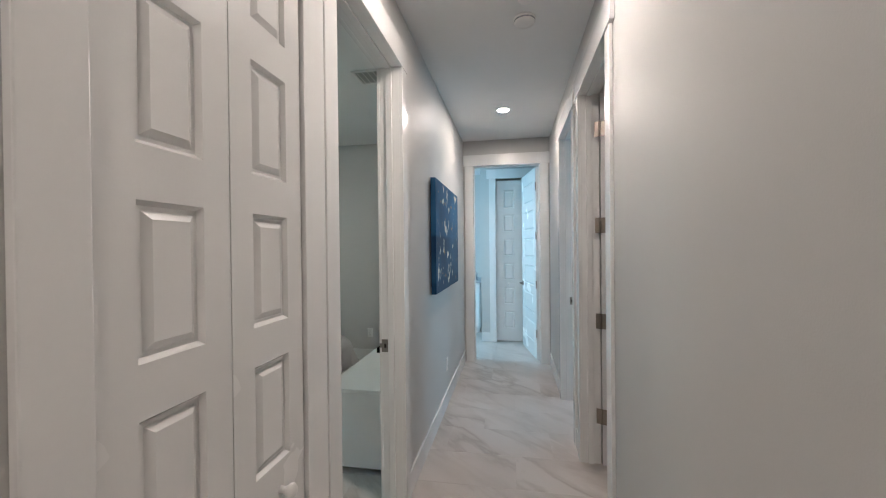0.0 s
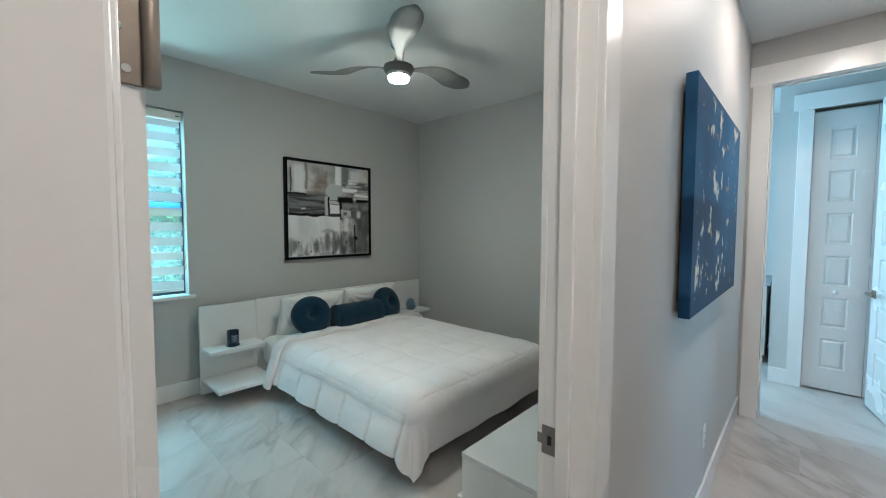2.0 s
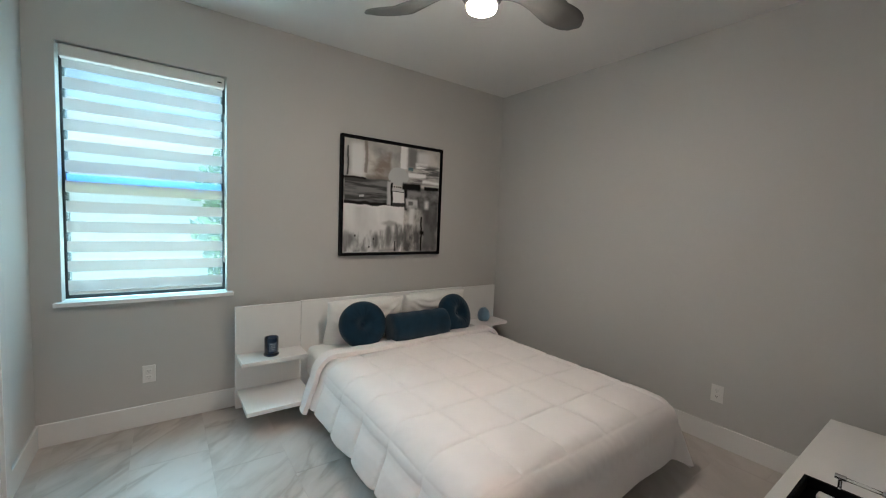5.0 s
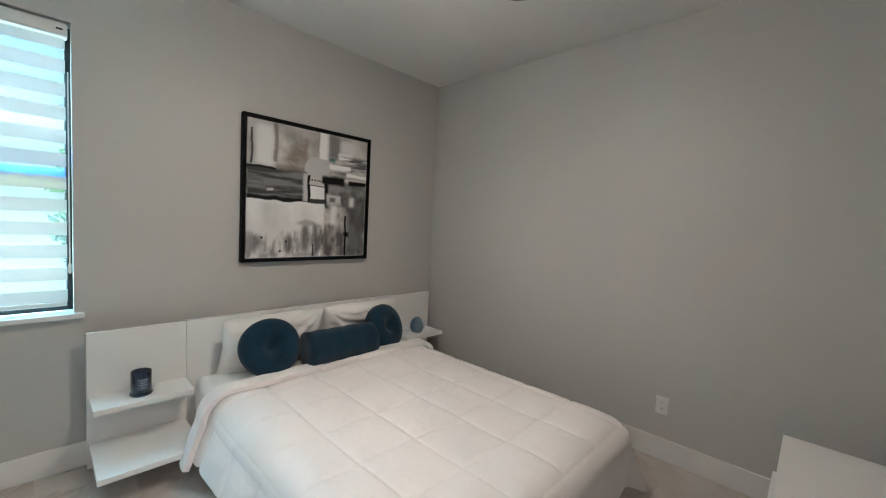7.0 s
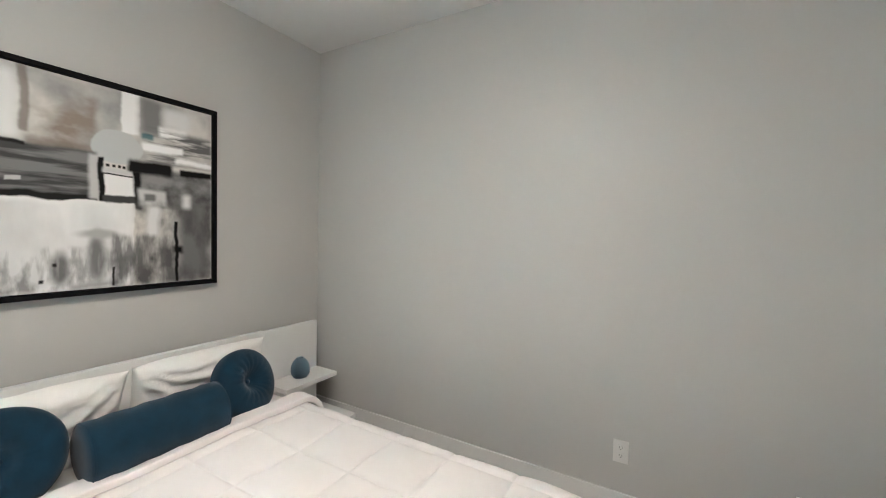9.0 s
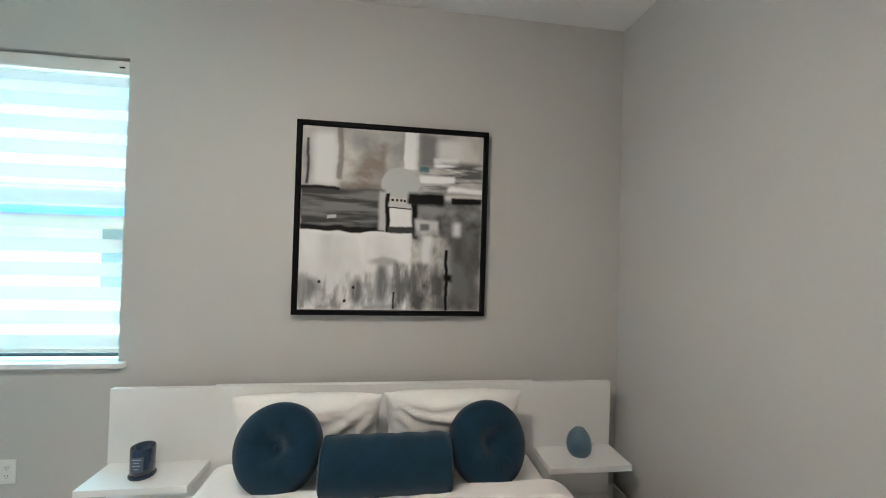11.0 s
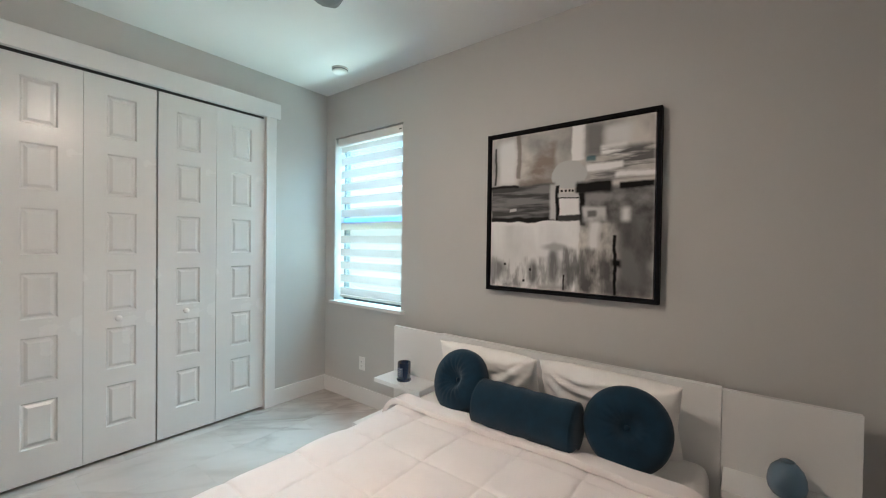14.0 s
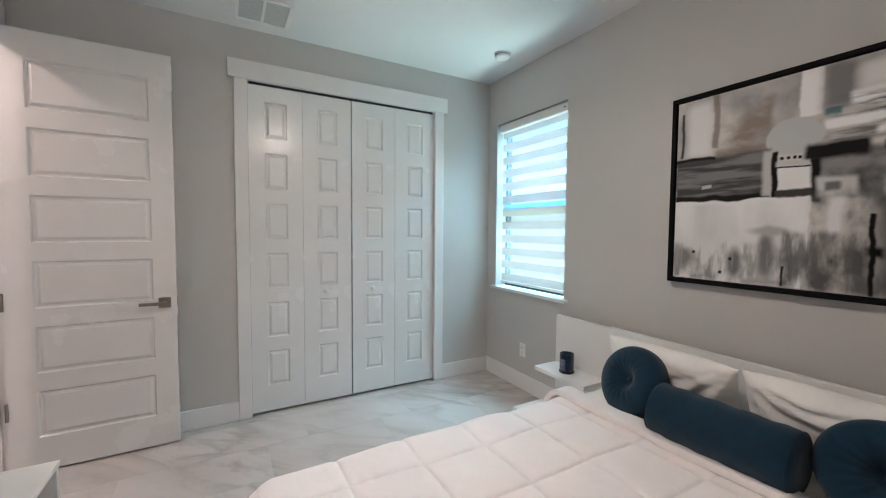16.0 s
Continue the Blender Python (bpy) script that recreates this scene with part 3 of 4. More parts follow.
def lever(parent, m):
    """A square rose with a straight flat lever that points to -x, mounted on a face looking to -y."""
    r = part("handle", moved(blk(-0.032, 0.032, -0.009, 0.0, -0.032, 0.032, 0.002), m), STEEL, parent, "brushed nickel lever handle")
    part("neck", moved(turned([(0.011, 0), (0.011, 0.04)], 16), m @ Matrix.Rotation(radians(90), 4, "X")), STEEL, r)
    part("lever", moved(blk(-0.125, 0.012, -0.052, -0.038, -0.010, 0.010, 0.003), m), STEEL, r)


# bedroom door, swung open into the room beside the closet wall
door = thing("door_1", "open white six-panel door with a nickel lever", "door", pose(-0.806, 1.628, 0.012, 0, 0, 180 + 1.0), kind="structure")
lf = leaf("door_leaf", 0.772, 2.43, ROWS6, 0.118, 0.036, door, both=True)
lever(lf, pose(0.71, 0, 0.905))
lever(lf, pose(0.71, 0.036, 0.905) @ Matrix.Scale(-1, 4, (0, 1, 0)))
part("latch", blk(0.7715, 0.774, 0.006, 0.030, 0.88, 0.94, 0.0005), STEEL, lf, "nickel latch plate")
for z in (0.36, 0.965, 1.59, 2.19):
    hk = part("hinge", moved(turned([(0.006, -0.05), (0.0075, -0.048), (0.0075, 0.048), (0.006, 0.05)], 12), pose(-0.004, -0.005, z)), STEEL, lf, "brushed nickel hinge", True)
    part("hinge_plate", blk(-0.0025, -0.0002, 0.0, 0.029, z - 0.05, z + 0.05, 0.001), STEEL, hk)
    for dz, dy in ((-0.036, 0.014), (0.0, 0.02), (0.036, 0.014)):
        part("screw", moved(turned([(0.0045, 0), (0.004, 0.0012), (0.0015, 0.0014)], 12), pose(-0.0025, dy, z + dz, 0, -90)), CHROME, hk)

# wide closet, two pairs of folding leaves
closet = thing("door_2", "closed white four-leaf folding closet doors with small knobs", "closet door", pose(-2.0075, 1.460, 0.020, 0, 0, 180), kind="structure")
lw = 1.4895 / 4
for k in range(4):
    lfk = leaf("door_leaf", lw - 0.004, 2.389, ROWS6, 0.108, 0.032, closet)
    lfk.location = (k * lw + (0.0, -0.0022, 0.0045, 0.0035)[k], 0, 0)
    if k in (1, 2):
        knob(lfk, 0.162, 0.878)
# Track coloured near-black to draw the shaded gap over the leaves.
track = trim("closet_track", blk(-3.490, -2.017, 1.425, 1.455, 2.412, 2.43), "closet track coloured dark as the gap above the leaves")
track.data.materials[0] = DARK

# narrow hallway closet, one folding pair
hc = thing("door_3", "closed white two-leaf folding hallway closet door", "closet door", pose(-0.684, 0.789, 0.010, 0, 0, 90), kind="structure")
for k in range(2):
    lfk = leaf("door_leaf", 0.2855, 2.395, ROWS_HALL, 0.072, 0.032, hc)
    lfk.location = (k * 0.2895 + 0.001, 0, 0)
    if k == 1:
        knob(lfk, 0.168, 0.815)

# doors of the end room and of the two rooms opposite
bd = thing("door_4", "open white panel door at the end of the hallway", "door", pose(0.243, 5.352, 0.012, 0, 0, 101), kind="structure")
lf = leaf("door_leaf", 0.80, 2.43, ROWS6, 0.115, 0.036, bd, both=True)
lever(lf, pose(0.74, 0.036, 0.905) @ Matrix.Scale(-1, 4, (0, 1, 0)))
for z in (0.33, 0.95, 1.57, 2.19):
    hinge(lf, pose(-0.004, 0.038, z, 0, 0, -20))
ad = thing("door_5", "open white panel door with four nickel hinges", "door", pose(0.491, 3.036, 0.012, 0, 0, -4), kind="structure")
lf = leaf("door_leaf", 0.755, 2.43, ROWS6, 0.13, 0.036, ad, both=True)
lf.location = (0, -0.036, 0)
for z in (0.32, 0.945, 1.572, 2.2):
    hinge(lf, pose(-0.006, 0.0, z, 0, 0, 160))
ed = thing("door_6", "open white panel door against a side wall", "door", pose(0.491, 3.34, 0.012, 0, 0, -2), kind="structure")
leaf("door_leaf", 0.755, 2.43, ROWS6, 0.115, 0.036, ed, both=True)
bc = thing("door_7", "closed white folding closet door in the end room", "closet door", pose(-0.328, 6.30, 0.014, 0, 0, 0), kind="structure")
for k in range(2):
    lfk = leaf("door_leaf", 0.376, 2.43, ROWS6, 0.108, 0.032, bc)
    lfk.location = (k * 0.379 + 0.001, 0, 0)
    if k == 0:
        knob(lfk, 0.185, 0.87)


def strike(m):
    t = thing("strike_plate", "brushed nickel strike plate on a white door jamb", "strike plate", m)
    bm = bmesh.new()
    for q in ((-0.02, 0.02, 0.012, 0.035), (-0.02, 0.02, -0.035, -0.012), (-0.02, -0.006, -0.012, 0.012), (0.006, 0.032, -0.012, 0.012)):
        box(bm, q[0], q[1], -0.003, 0, q[2], q[3])
    part("plate", bm, STRIKE, t)
    part("latch_hole", blk(-0.006, 0.006, -0.001, 0, -0.012, 0.012), DARK, t)


strike(pose(-0.784, 2.398, 0.907, 0, 180, 0))
strike(pose(0.457, 4.115, 0.935))

# ---- window with banded blind ----
win = thing("window_1", "black-framed sash window with glass panes", "window", kind="structure")
for q in ((1.60, 1.625, 0.86, 2.365), (2.435, 2.46, 0.86, 2.365), (1.625, 2.435, 0.86, 0.89), (1.625, 2.435, 2.335, 2.365)):
    part("window_frame", blk(-4.262, -4.21, *q, 0.003), ALU, win)
part("sash_rail", blk(-4.215, -4.180, 1.625, 2.435, 1.575, 1.625, 0.003), RAIL, win, "sash meeting rail coloured blue as reflected sky")
part("sash_rail", blk(-4.215, -4.180, 1.625, 2.435, 1.525, 1.572, 0.003), RAILB, win, "cream sash rail")
for z0, z1 in ((0.89, 1.525), (1.625, 2.335)):
    pn = part("pane", blk(-4.240, -4.236, 1.625, 2.435, z0, z1), PANE, win)
    pn.visible_shadow = False
sill = trim("window_sill", blk(-4.205, -4.062, 1.565, 2.50, 0.835, 0.862, 0.004), "white marble window sill", "window sill")

blind = thing("roller_blind", "white banded day-night roller blind, lowered in the window", "blind")
part("cassette", blk(-4.185, -4.115, 1.612, 2.448, 2.285, 2.36, 0.012), PLASTIC, blind, "white blind cassette")
part("bottom_bar", blk(-4.168, -4.142, 1.625, 2.435, 0.893, 0.915, 0.004), PLASTIC, blind)
part("cassette_badge", blk(-4.1145, -4.113, 2.405, 2.43, 2.318, 2.326), DARK, blind)
z = 0.915
for k in range(11):
    c = 1.007 + 0.1203 * k
    part("band", blk(-4.156, -4.155, 1.622, 2.438, z, c - 0.026), CLOTH, blind)
    part("net", blk(-4.156, -4.155, 1.622, 2.438, c - 0.026, c + 0.026), NET, blind)
    z = c + 0.026
part("band", blk(-4.156, -4.155, 1.622, 2.438, z, 2.285), CLOTH, blind)
chain = part("chain", moved(turned([(0.003, 0), (0.003, 1.0)], 8), pose(-4.128, 2.447, 1.12)), PLASTIC, blind, "thin white bead chain")
part("chain_weight", moved(turned([(0.004, 0), (0.007, 0.01), (0.007, 0.05), (0.003, 0.055)], 10), pose(-4.128, 2.447, 1.07)), PLASTIC, blind)

# ---- outside the window ----
solid("ground", blk(-400, 400, -400, 400, -0.6, -0.35), GRASS, "mown green lawn", "ground")
solid("pavement", blk(-8.6, -6.1, -9, 2.75, -0.35, -0.31, 0.01), CONCRETE, "pale sunlit concrete walk beside the house", "pavement")
nb = thing("neighbour_house", "pale stucco house across a lawn", "house", pose(-9.5, 0.2, -0.35))
part("wall", blk(-8, 0, -6, 2.9, 0, 2.75), STUCCO, nb)
part("soffit", blk(-8.5, 0.55, -6.5, 3.4, 2.75, 2.80), TRIM, nb, "white soffit")
part("fascia", blk(0.55, 0.59, -6.5, 3.4, 2.72, 2.98), TRIM, nb, "white fascia board")
rb = bmesh.new()
eave = [rb.verts.new(p) for p in ((0.6, -6.5, 2.98), (0.6, 3.4, 2.98), (-8.5, 3.4, 2.98), (-8.5, -6.5, 2.98))]
ridge = [rb.verts.new(p) for p in ((-3.9, -2.5, 4.4), (-3.9, -0.6, 4.4))]
for q in ((eave[0], eave[1], ridge[1], ridge[0]), (eave[2], eave[3], ridge[0], ridge[1]), (eave[1], eave[2], ridge[1]), (eave[3], eave[0], ridge[0]), eave[::-1]):
    rb.faces.new(q)
part("roof", rb, ROOF, nb, "hipped tile roof")
wi = part("window", blk(-0.03, 0.03, -1.4, -0.2, 0.9, 2.1, 0.005), ALU, nb, "dark window")
part("window_frame", blk(0.03, 0.05, -1.46, -0.14, 2.1, 2.16), TRIM, wi)
part("window_sill", blk(0.03, 0.07, -1.46, -0.14, 0.84, 0.9), TRIM, wi)


def tree(m, h, seed):
    rng = random.Random(seed)
    t = thing("tree", "leafy green garden tree on the lawn", "tree", m, group="trees outside the window")
    part("trunk", turned([(0.10, 0), (0.08, h * 0.3), (0.05, h * 0.6), (0.015, h * 0.9)], 10), BARK, t)
    bm = bmesh.new()
    for _ in range(1500):
        a, r, zz = rng.uniform(0, 6.283), rng.random() ** 0.5, rng.random()
        rad = h * 0.38 * math.sin(math.pi * (0.12 + 0.8 * zz)) * (0.75 + 0.35 * noise.noise((math.cos(a) * 2, math.sin(a) * 2, zz * 4 + seed)))
        c = Vector((math.cos(a) * r * rad, math.sin(a) * r * rad, h * (0.25 + 0.8 * zz)))
        q = Euler((rng.uniform(0, 3), rng.uniform(0, 3), rng.uniform(0, 6))).to_matrix()
        bm.faces.new([bm.verts.new(c + q @ Vector(p)) for p in ((-0.03, -0.09, 0), (0.04, -0.02, 0.01), (0.02, 0.1, 0), (-0.04, 0.03, -0.01))])
    part("crown", bm, LEAF, t)


tree(pose(-7.4, 3.15, -0.35), 2.7, 3)
tree(pose(-8.6, 4.3, -0.35), 3.6, 5)
tree(pose(-6.6, 2.95, -0.35), 1.4, 8)
tree(pose(-10.2, 5.6, -0.35), 5.5, 11)

# ---- bed ----
bed = thing("bed", "white upholstered platform bed with a white mattress", "bed", pose(0, 0, 0))
part("base", blk(-3.97, -2.06, 3.06, 4.45, 0.06, 0.18, 0.02), LACQUER, bed, "low white bed base")
for x in (-3.8, -2.2):
    for y in (3.2, 4.3):
        part("leg", blk(x - 0.04, x + 0.04, y - 0.04, y + 0.04, 0, 0.06), BLACK, bed)
part("mattress", blk(-3.97, -1.99, 2.985, 4.52, 0.18, 0.425, 0.05), LINEN, bed, "white mattress with a fitted sheet", True)


def soft_noise(x, y, s, k):
    return noise.noise(Vector((x * s, y * s, k)))


def draped(x_head, x_foot, y0, y1, z_top, r, drop_side, drop_foot, nu, nv, lift, quilt):
    """Cloth over a box: flat on top, rounded at the edges, hanging at both sides and at the foot, spilling at the corners."""
    bm, grid = bmesh.new(), []
    arc = r * 1.5708
    lx, ly = (x_foot - r) - x_head, (y1 - y0) - 2 * r
    for i in range(nu + 1):
        row = []
        s = (lx + (arc + drop_foot if drop_foot else 0)) * i / nu
        for j in range(nv + 1):
            t = -(ly / 2 + arc + drop_side) + (ly + 2 * arc + 2 * drop_side) * j / nv
            dx, dy = max(0.0, s - lx), max(0.0, abs(t) - ly / 2)
            d = math.hypot(dx, dy)
            x, y = x_head + min(s, lx), math.copysign(min(abs(t), ly / 2), t)
            z = z_top + 0.012 * soft_noise(s, t, 3.1, 4)
            nx, ny, nz = 0.0, 0.0, 1.0
            if d > 0:
                ux, uy = dx / d, math.copysign(dy / d, t)
                if d < arc:
                    a = d / r
                    x, y, z = x + ux * r * math.sin(a), y + uy * r * math.sin(a), z - r * (1 - math.cos(a))
                    nx, ny, nz = ux * math.sin(a), uy * math.sin(a), math.cos(a)
                else:
                    e = d - arc
                    e = min(e, 0.25) + 0.55 * max(0.0, e - 0.25)
                    both = min(dx, dy) / max(d, 1e-6)
                    wave = 0.008 * e / 0.3 * math.sin((s if dy > dx else t) * 15 + 2 * soft_noise(s, t, 2, 1))
                    wave += 0.035 * both * e / 0.3 * math.sin(11 * math.atan2(dy, dx) + 1.2)
                    out = r + e * (0.33 * abs(uy) + 0.16 * both) + wave
                    x, y, z = x + ux * out, y + uy * out, z - r - e * (1 - 0.12 * both)
                    nx, ny, nz = ux, uy, 0.1
            if quilt:
                qa, qb, hem, mid = quilt
                au, av = (s - lx - hem) / qa % 1, (t - mid) / qb % 1
                du, dv = min(au, 1 - au) * qa, min(av, 1 - av) * qb
                dome = (math.sin(math.pi * au) * math.sin(math.pi * av)) ** 0.6
                if s > lx + hem:
                    dv, du = 1.0, s - lx - hem
                    dome = 0.0
                flat = 1 - 0.75 * math.exp(-((d - 0.13) / 0.075) ** 2) + 0.7 * min(1.0, max(0.0, (d - 0.21) / 0.05))
                pucker = 0.0022 * soft_noise(s, t, 34, 11) * math.exp(-min(du, dv) / 0.03)
                puff = 0.006 + 0.0085 * flat * ((1 - math.exp(-du / 0.0075)) * (1 - math.exp(-dv / 0.0075)) - 0.7) + 0.010 * flat * dome + pucker * flat + 0.005 * soft_noise(s, t, 6, 2) + 0.001 * soft_noise(s, t, 30, 5)
            else:
                puff = 0.006 * soft_noise(s, t, 9, 7)
            puff += lift
            x, y, z = x + nx * puff, y + ny * puff, z + nz * puff
            if z < 0.012:
                x, y = x + nx * (0.012 - z) * 0.5, y + ny * (0.012 - z) * 0.5
                z = 0.012 + 0.01 * abs(soft_noise(s, t, 14, 9))
            row.append(bm.verts.new((x, (y0 + y1) / 2 + y, z)))
        grid.append(row)
    for a, c in zip(grid, grid[1:]):
        for j in range(nv):
            bm.faces.new((a[j], a[j + 1], c[j + 1], c[j]))
    return bm


def thicken(ob, t):
    mod = ob.modifiers.new("thickness", "SOLIDIFY")
    mod.thickness, mod.offset = t, -1


duvet = thing("duvet", "puffy white quilted comforter in stitched squares over the bed", "duvet")
dv = part("quilt", draped(-3.55, -1.885, 2.955, 4.55, 0.445, 0.12, 0.18, 0.195, 400, 440, 0.0, (0.297, 0.297, 0.068, -0.2225)), DUVET, duvet, "", True)
thicken(dv, 0.02)
fd = part("turned_edge", draped(-3.575, -3.355, 2.94, 4.56, 0.452, 0.12, 0.215, 0.0, 14, 220, 0.042, None), DUVET, duvet, "smooth turned-back edge", True)
thicken(fd, 0.034)
bv = fd.modifiers.new("round", "BEVEL")
bv.width, bv.segments = 0.016, 4


# ---- headboard with shelves ----
hb = thing("headboard", "wide white headboard with floating bedside shelves", "headboard")
part("centre_panel", blk(-4.022, -3.984, 2.952, 4.556, 0.02, 0.770, 0.002), LACQUER, hb)
part("cleat", blk(-4.086, -4.022, 2.60, 4.90, 0.50, 0.58, 0.002), LACQUER, hb)
for y0, y1 in ((2.499, 2.9514), (4.5566, 4.998)):
    part("side_panel", blk(-4.022, -3.99, y0, y1, 0.02, 0.763, 0.002), LACQUER, hb)
    part("upper_shelf", blk(-3.99, -3.775, y0 + 0.01, y1 - 0.004, 0.39, 0.42, 0.003), LACQUER, hb)
    part("lower_shelf", blk(-3.99, -3.585, y0 + 0.01, y1 - 0.004, 0.13, 0.16, 0.003), LACQUER, hb)


# ---- pillows ----
def pillow(m, w, h, t, seed, label, inner):
    bm, n = bmesh.new(), 40
    for side in (1, -1):
        g = []
        for i in range(n + 1):
            row = []
            for j in range(n + 1):
                u, v = i / n * 2 - 1, j / n * 2 - 1
                puff = max(0.0, (1 - u ** 4) * (1 - v ** 4)) ** 0.55
                pinch = 1 - 0.07 * (1 - abs(u * v)) * (abs(u) ** 6 + abs(v) ** 6)
                wr = 0.016 * (0.35 - abs(soft_noise(u * 0.6 + v * 1.8, v * 0.4 - u * 0.7, 3.2, seed))) + 0.014 * soft_noise(u + 2 * v, 0.3 * v - u, 6, seed) * 0.6 + 0.006 * math.sin(7 * (u + 0.7 * v) + 3 * soft_noise(u, v, 1.5, seed)) * puff
                reach, fan = math.hypot(u - inner, v - 1.0), math.atan2(1.0 - v, abs(u - inner) + 1e-6)
                wr += 0.011 * math.sin(13 * fan + 5 * soft_noise(u, v, 1.1, seed + 3)) * math.exp(-((reach - 0.75) / 0.6) ** 2)
                wr += 0.006 * math.sin(21 * fan + 7 * soft_noise(u, v, 1.6, seed + 5)) * math.exp(-reach / 0.8)
                row.append(bm.verts.new((u * w / 2 * pinch, side * (puff * t / 2 + wr * puff), v * h / 2 * pinch)))
            g.append(row)
        for a, c in zip(g, g[1:]):
            for j in range(n):
                bm.faces.new((a[j], a[j + 1], c[j + 1], c[j]))
    bmesh.ops.remove_doubles(bm, verts=bm.verts, dist=0.0015)
    ob = solid("pillow", bm, LINEN, label, "pillow", kind="", smooth=True)
    ob.matrix_basis = m
    ob["group"] = "white sleeping pillows"


pillow(pose(-3.868, 3.425, 0.585, 18, 0, 90), 0.66, 0.42, 0.17, 3, "white wrinkled sleeping pillow leaning on the headboard", 1)
pillow(pose(-3.868, 4.095, 0.592, 18, 0, 90), 0.66, 0.42, 0.17, 8, "white wrinkled sleeping pillow leaning on the headboard", -1)


def round_cushion(m, r, t):
    """A pleated round cushion with a button in its middle, axis along z."""
    ob = thing("round_cushion", "round teal velvet cushion with a button tuft", "cushion", m, group="teal velvet cushions")
    bm, nr, na, rings = bmesh.new(), 18, 72, []
    for i in range(2 * nr + 1):
        a = math.pi * i / (2 * nr)
        ring = []
        for j in range(na):
            q = 2 * math.pi * j / na
            rho = math.sin(a)
            z = math.cos(a)
            z = math.copysign(abs(z) ** 0.68, z)
            dent = 1 - 0.78 * math.exp(-(rho / 0.24) ** 2)
            pleat = 1 + (0.03 + 0.02 * soft_noise(math.cos(q), math.sin(q), 2, r)) * math.sin(q * 20 + 1.5 * soft_noise(math.cos(q), math.sin(q), 3, 4)) * math.exp(-((rho - 0.4) / 0.3) ** 2)
            rr = r * (rho ** 0.85) * (1 + 0.012 * math.sin(3 * q + 1))
            ring.append(bm.verts.new((rr * math.cos(q), rr * math.sin(q), z * t / 2 * dent * pleat)))
        rings.append(ring)
    for a, c in zip(rings, rings[1:]):
        for j in range(na):
            bm.faces.new((a[j], a[(j + 1) % na], c[(j + 1) % na], c[j]))
    bmesh.ops.remove_doubles(bm, verts=bm.verts, dist=0.0005)
    part("body", bm, VELVET, ob, "", True)
    part("button", moved(turned([(0.001, 0.012), (0.012, 0.008), (0.015, 0), (0.012, -0.004)], 16), pose(0, 0, t * 0.11)), VELVET, ob, "", True)


round_cushion(pose(-3.69, 3.335, 0.608, 0, 66, -10), 0.181, 0.165)
round_cushion(pose(-3.69, 4.230, 0.598, 0, 66, 14), 0.181, 0.165)
bol = thing("bolster", "teal velvet bolster cushion with piped ends", "cushion", pose(-3.60, 3.785, 0.568, 90, 0, 0) @ pose(0, 0, -0.265), group="teal velvet cushions")
prof = [(0.002, 0.004), (0.06, 0.0), (0.10, 0.004), (0.114, 0.014)] + [(0.118 + 0.003 * math.sin(k * 2.1), 0.03 + 0.47 * k / 12) for k in range(13)] + [(0.114, 0.516), (0.10, 0.526), (0.06, 0.53), (0.002, 0.526)]
part("body", turned(prof, 48), VELVET, bol, "", True)
for z in (0.014, 0.516):
    part("piping", moved(turned([(0.112, -0.004), (0.119, 0), (0.112, 0.004)], 48, False), pose(0, 0, z)), VELVET, bol, "", True)

# ---- things on the shelves ----
candle = thing("candle", "dark navy glass candle jar with a label on the shelf", "candle", pose(-3.875, 2.715, 0.42))
part("saucer", turned([(0.049, 0), (0.052, 0.004), (0.052, 0.012), (0.047, 0.015)], 32), CANDLE, candle, "", True)
part("jar", turned([(0.044, 0.015), (0.047, 0.02), (0.047, 0.128), (0.045, 0.131), (0.042, 0.128), (0.041, 0.10), (0.0, 0.098)], 32, False), CANDLE, candle, "", True)
lb = bmesh.new()
for i in range(8):
    a0, a1 = [radians(-32 + 64 * k / 8) for k in (i, i + 1)]
    lb.faces.new([lb.verts.new((0.0476 * math.cos(a), 0.0476 * math.sin(a), z)) for a, z in ((a0, 0.035), (a1, 0.035), (a1, 0.1), (a0, 0.1))])
lab = part("label", lb, LABEL, candle)
for z0, w in ((0.088, 22), (0.075, 14), (0.062, 20), (0.048, 12)):
    bb = bmesh.new()
    for i in range(6):
        a0, a1 = [radians(-w + 2 * w * k / 6) for k in (i, i + 1)]
        bb.faces.new([bb.verts.new((0.0479 * math.cos(a), 0.0479 * math.sin(a), z)) for a, z in ((a0, z0), (a1, z0), (a1, z0 + 0.004), (a0, z0 + 0.004))])
    part("print_bar", bb, PRINT, lab)
vase = thing("vase", "small translucent blue glass dome vase on the shelf", "vase", pose(-3.90, 4.775, 0.42))
part("body", turned([(0.0, 0.0), (0.045, 0.001), (0.058, 0.02), (0.063, 0.045), (0.060, 0.075), (0.051, 0.102), (0.036, 0.121), (0.027, 0.127), (0.025, 0.134), (0.021, 0.134), (0.022, 0.126), (0.030, 0.118), (0.046, 0.098), (0.055, 0.073), (0.057, 0.045), (0.052, 0.022), (0.04, 0.008), (0.0, 0.007)], 40, False), VASE, vase, "", True)

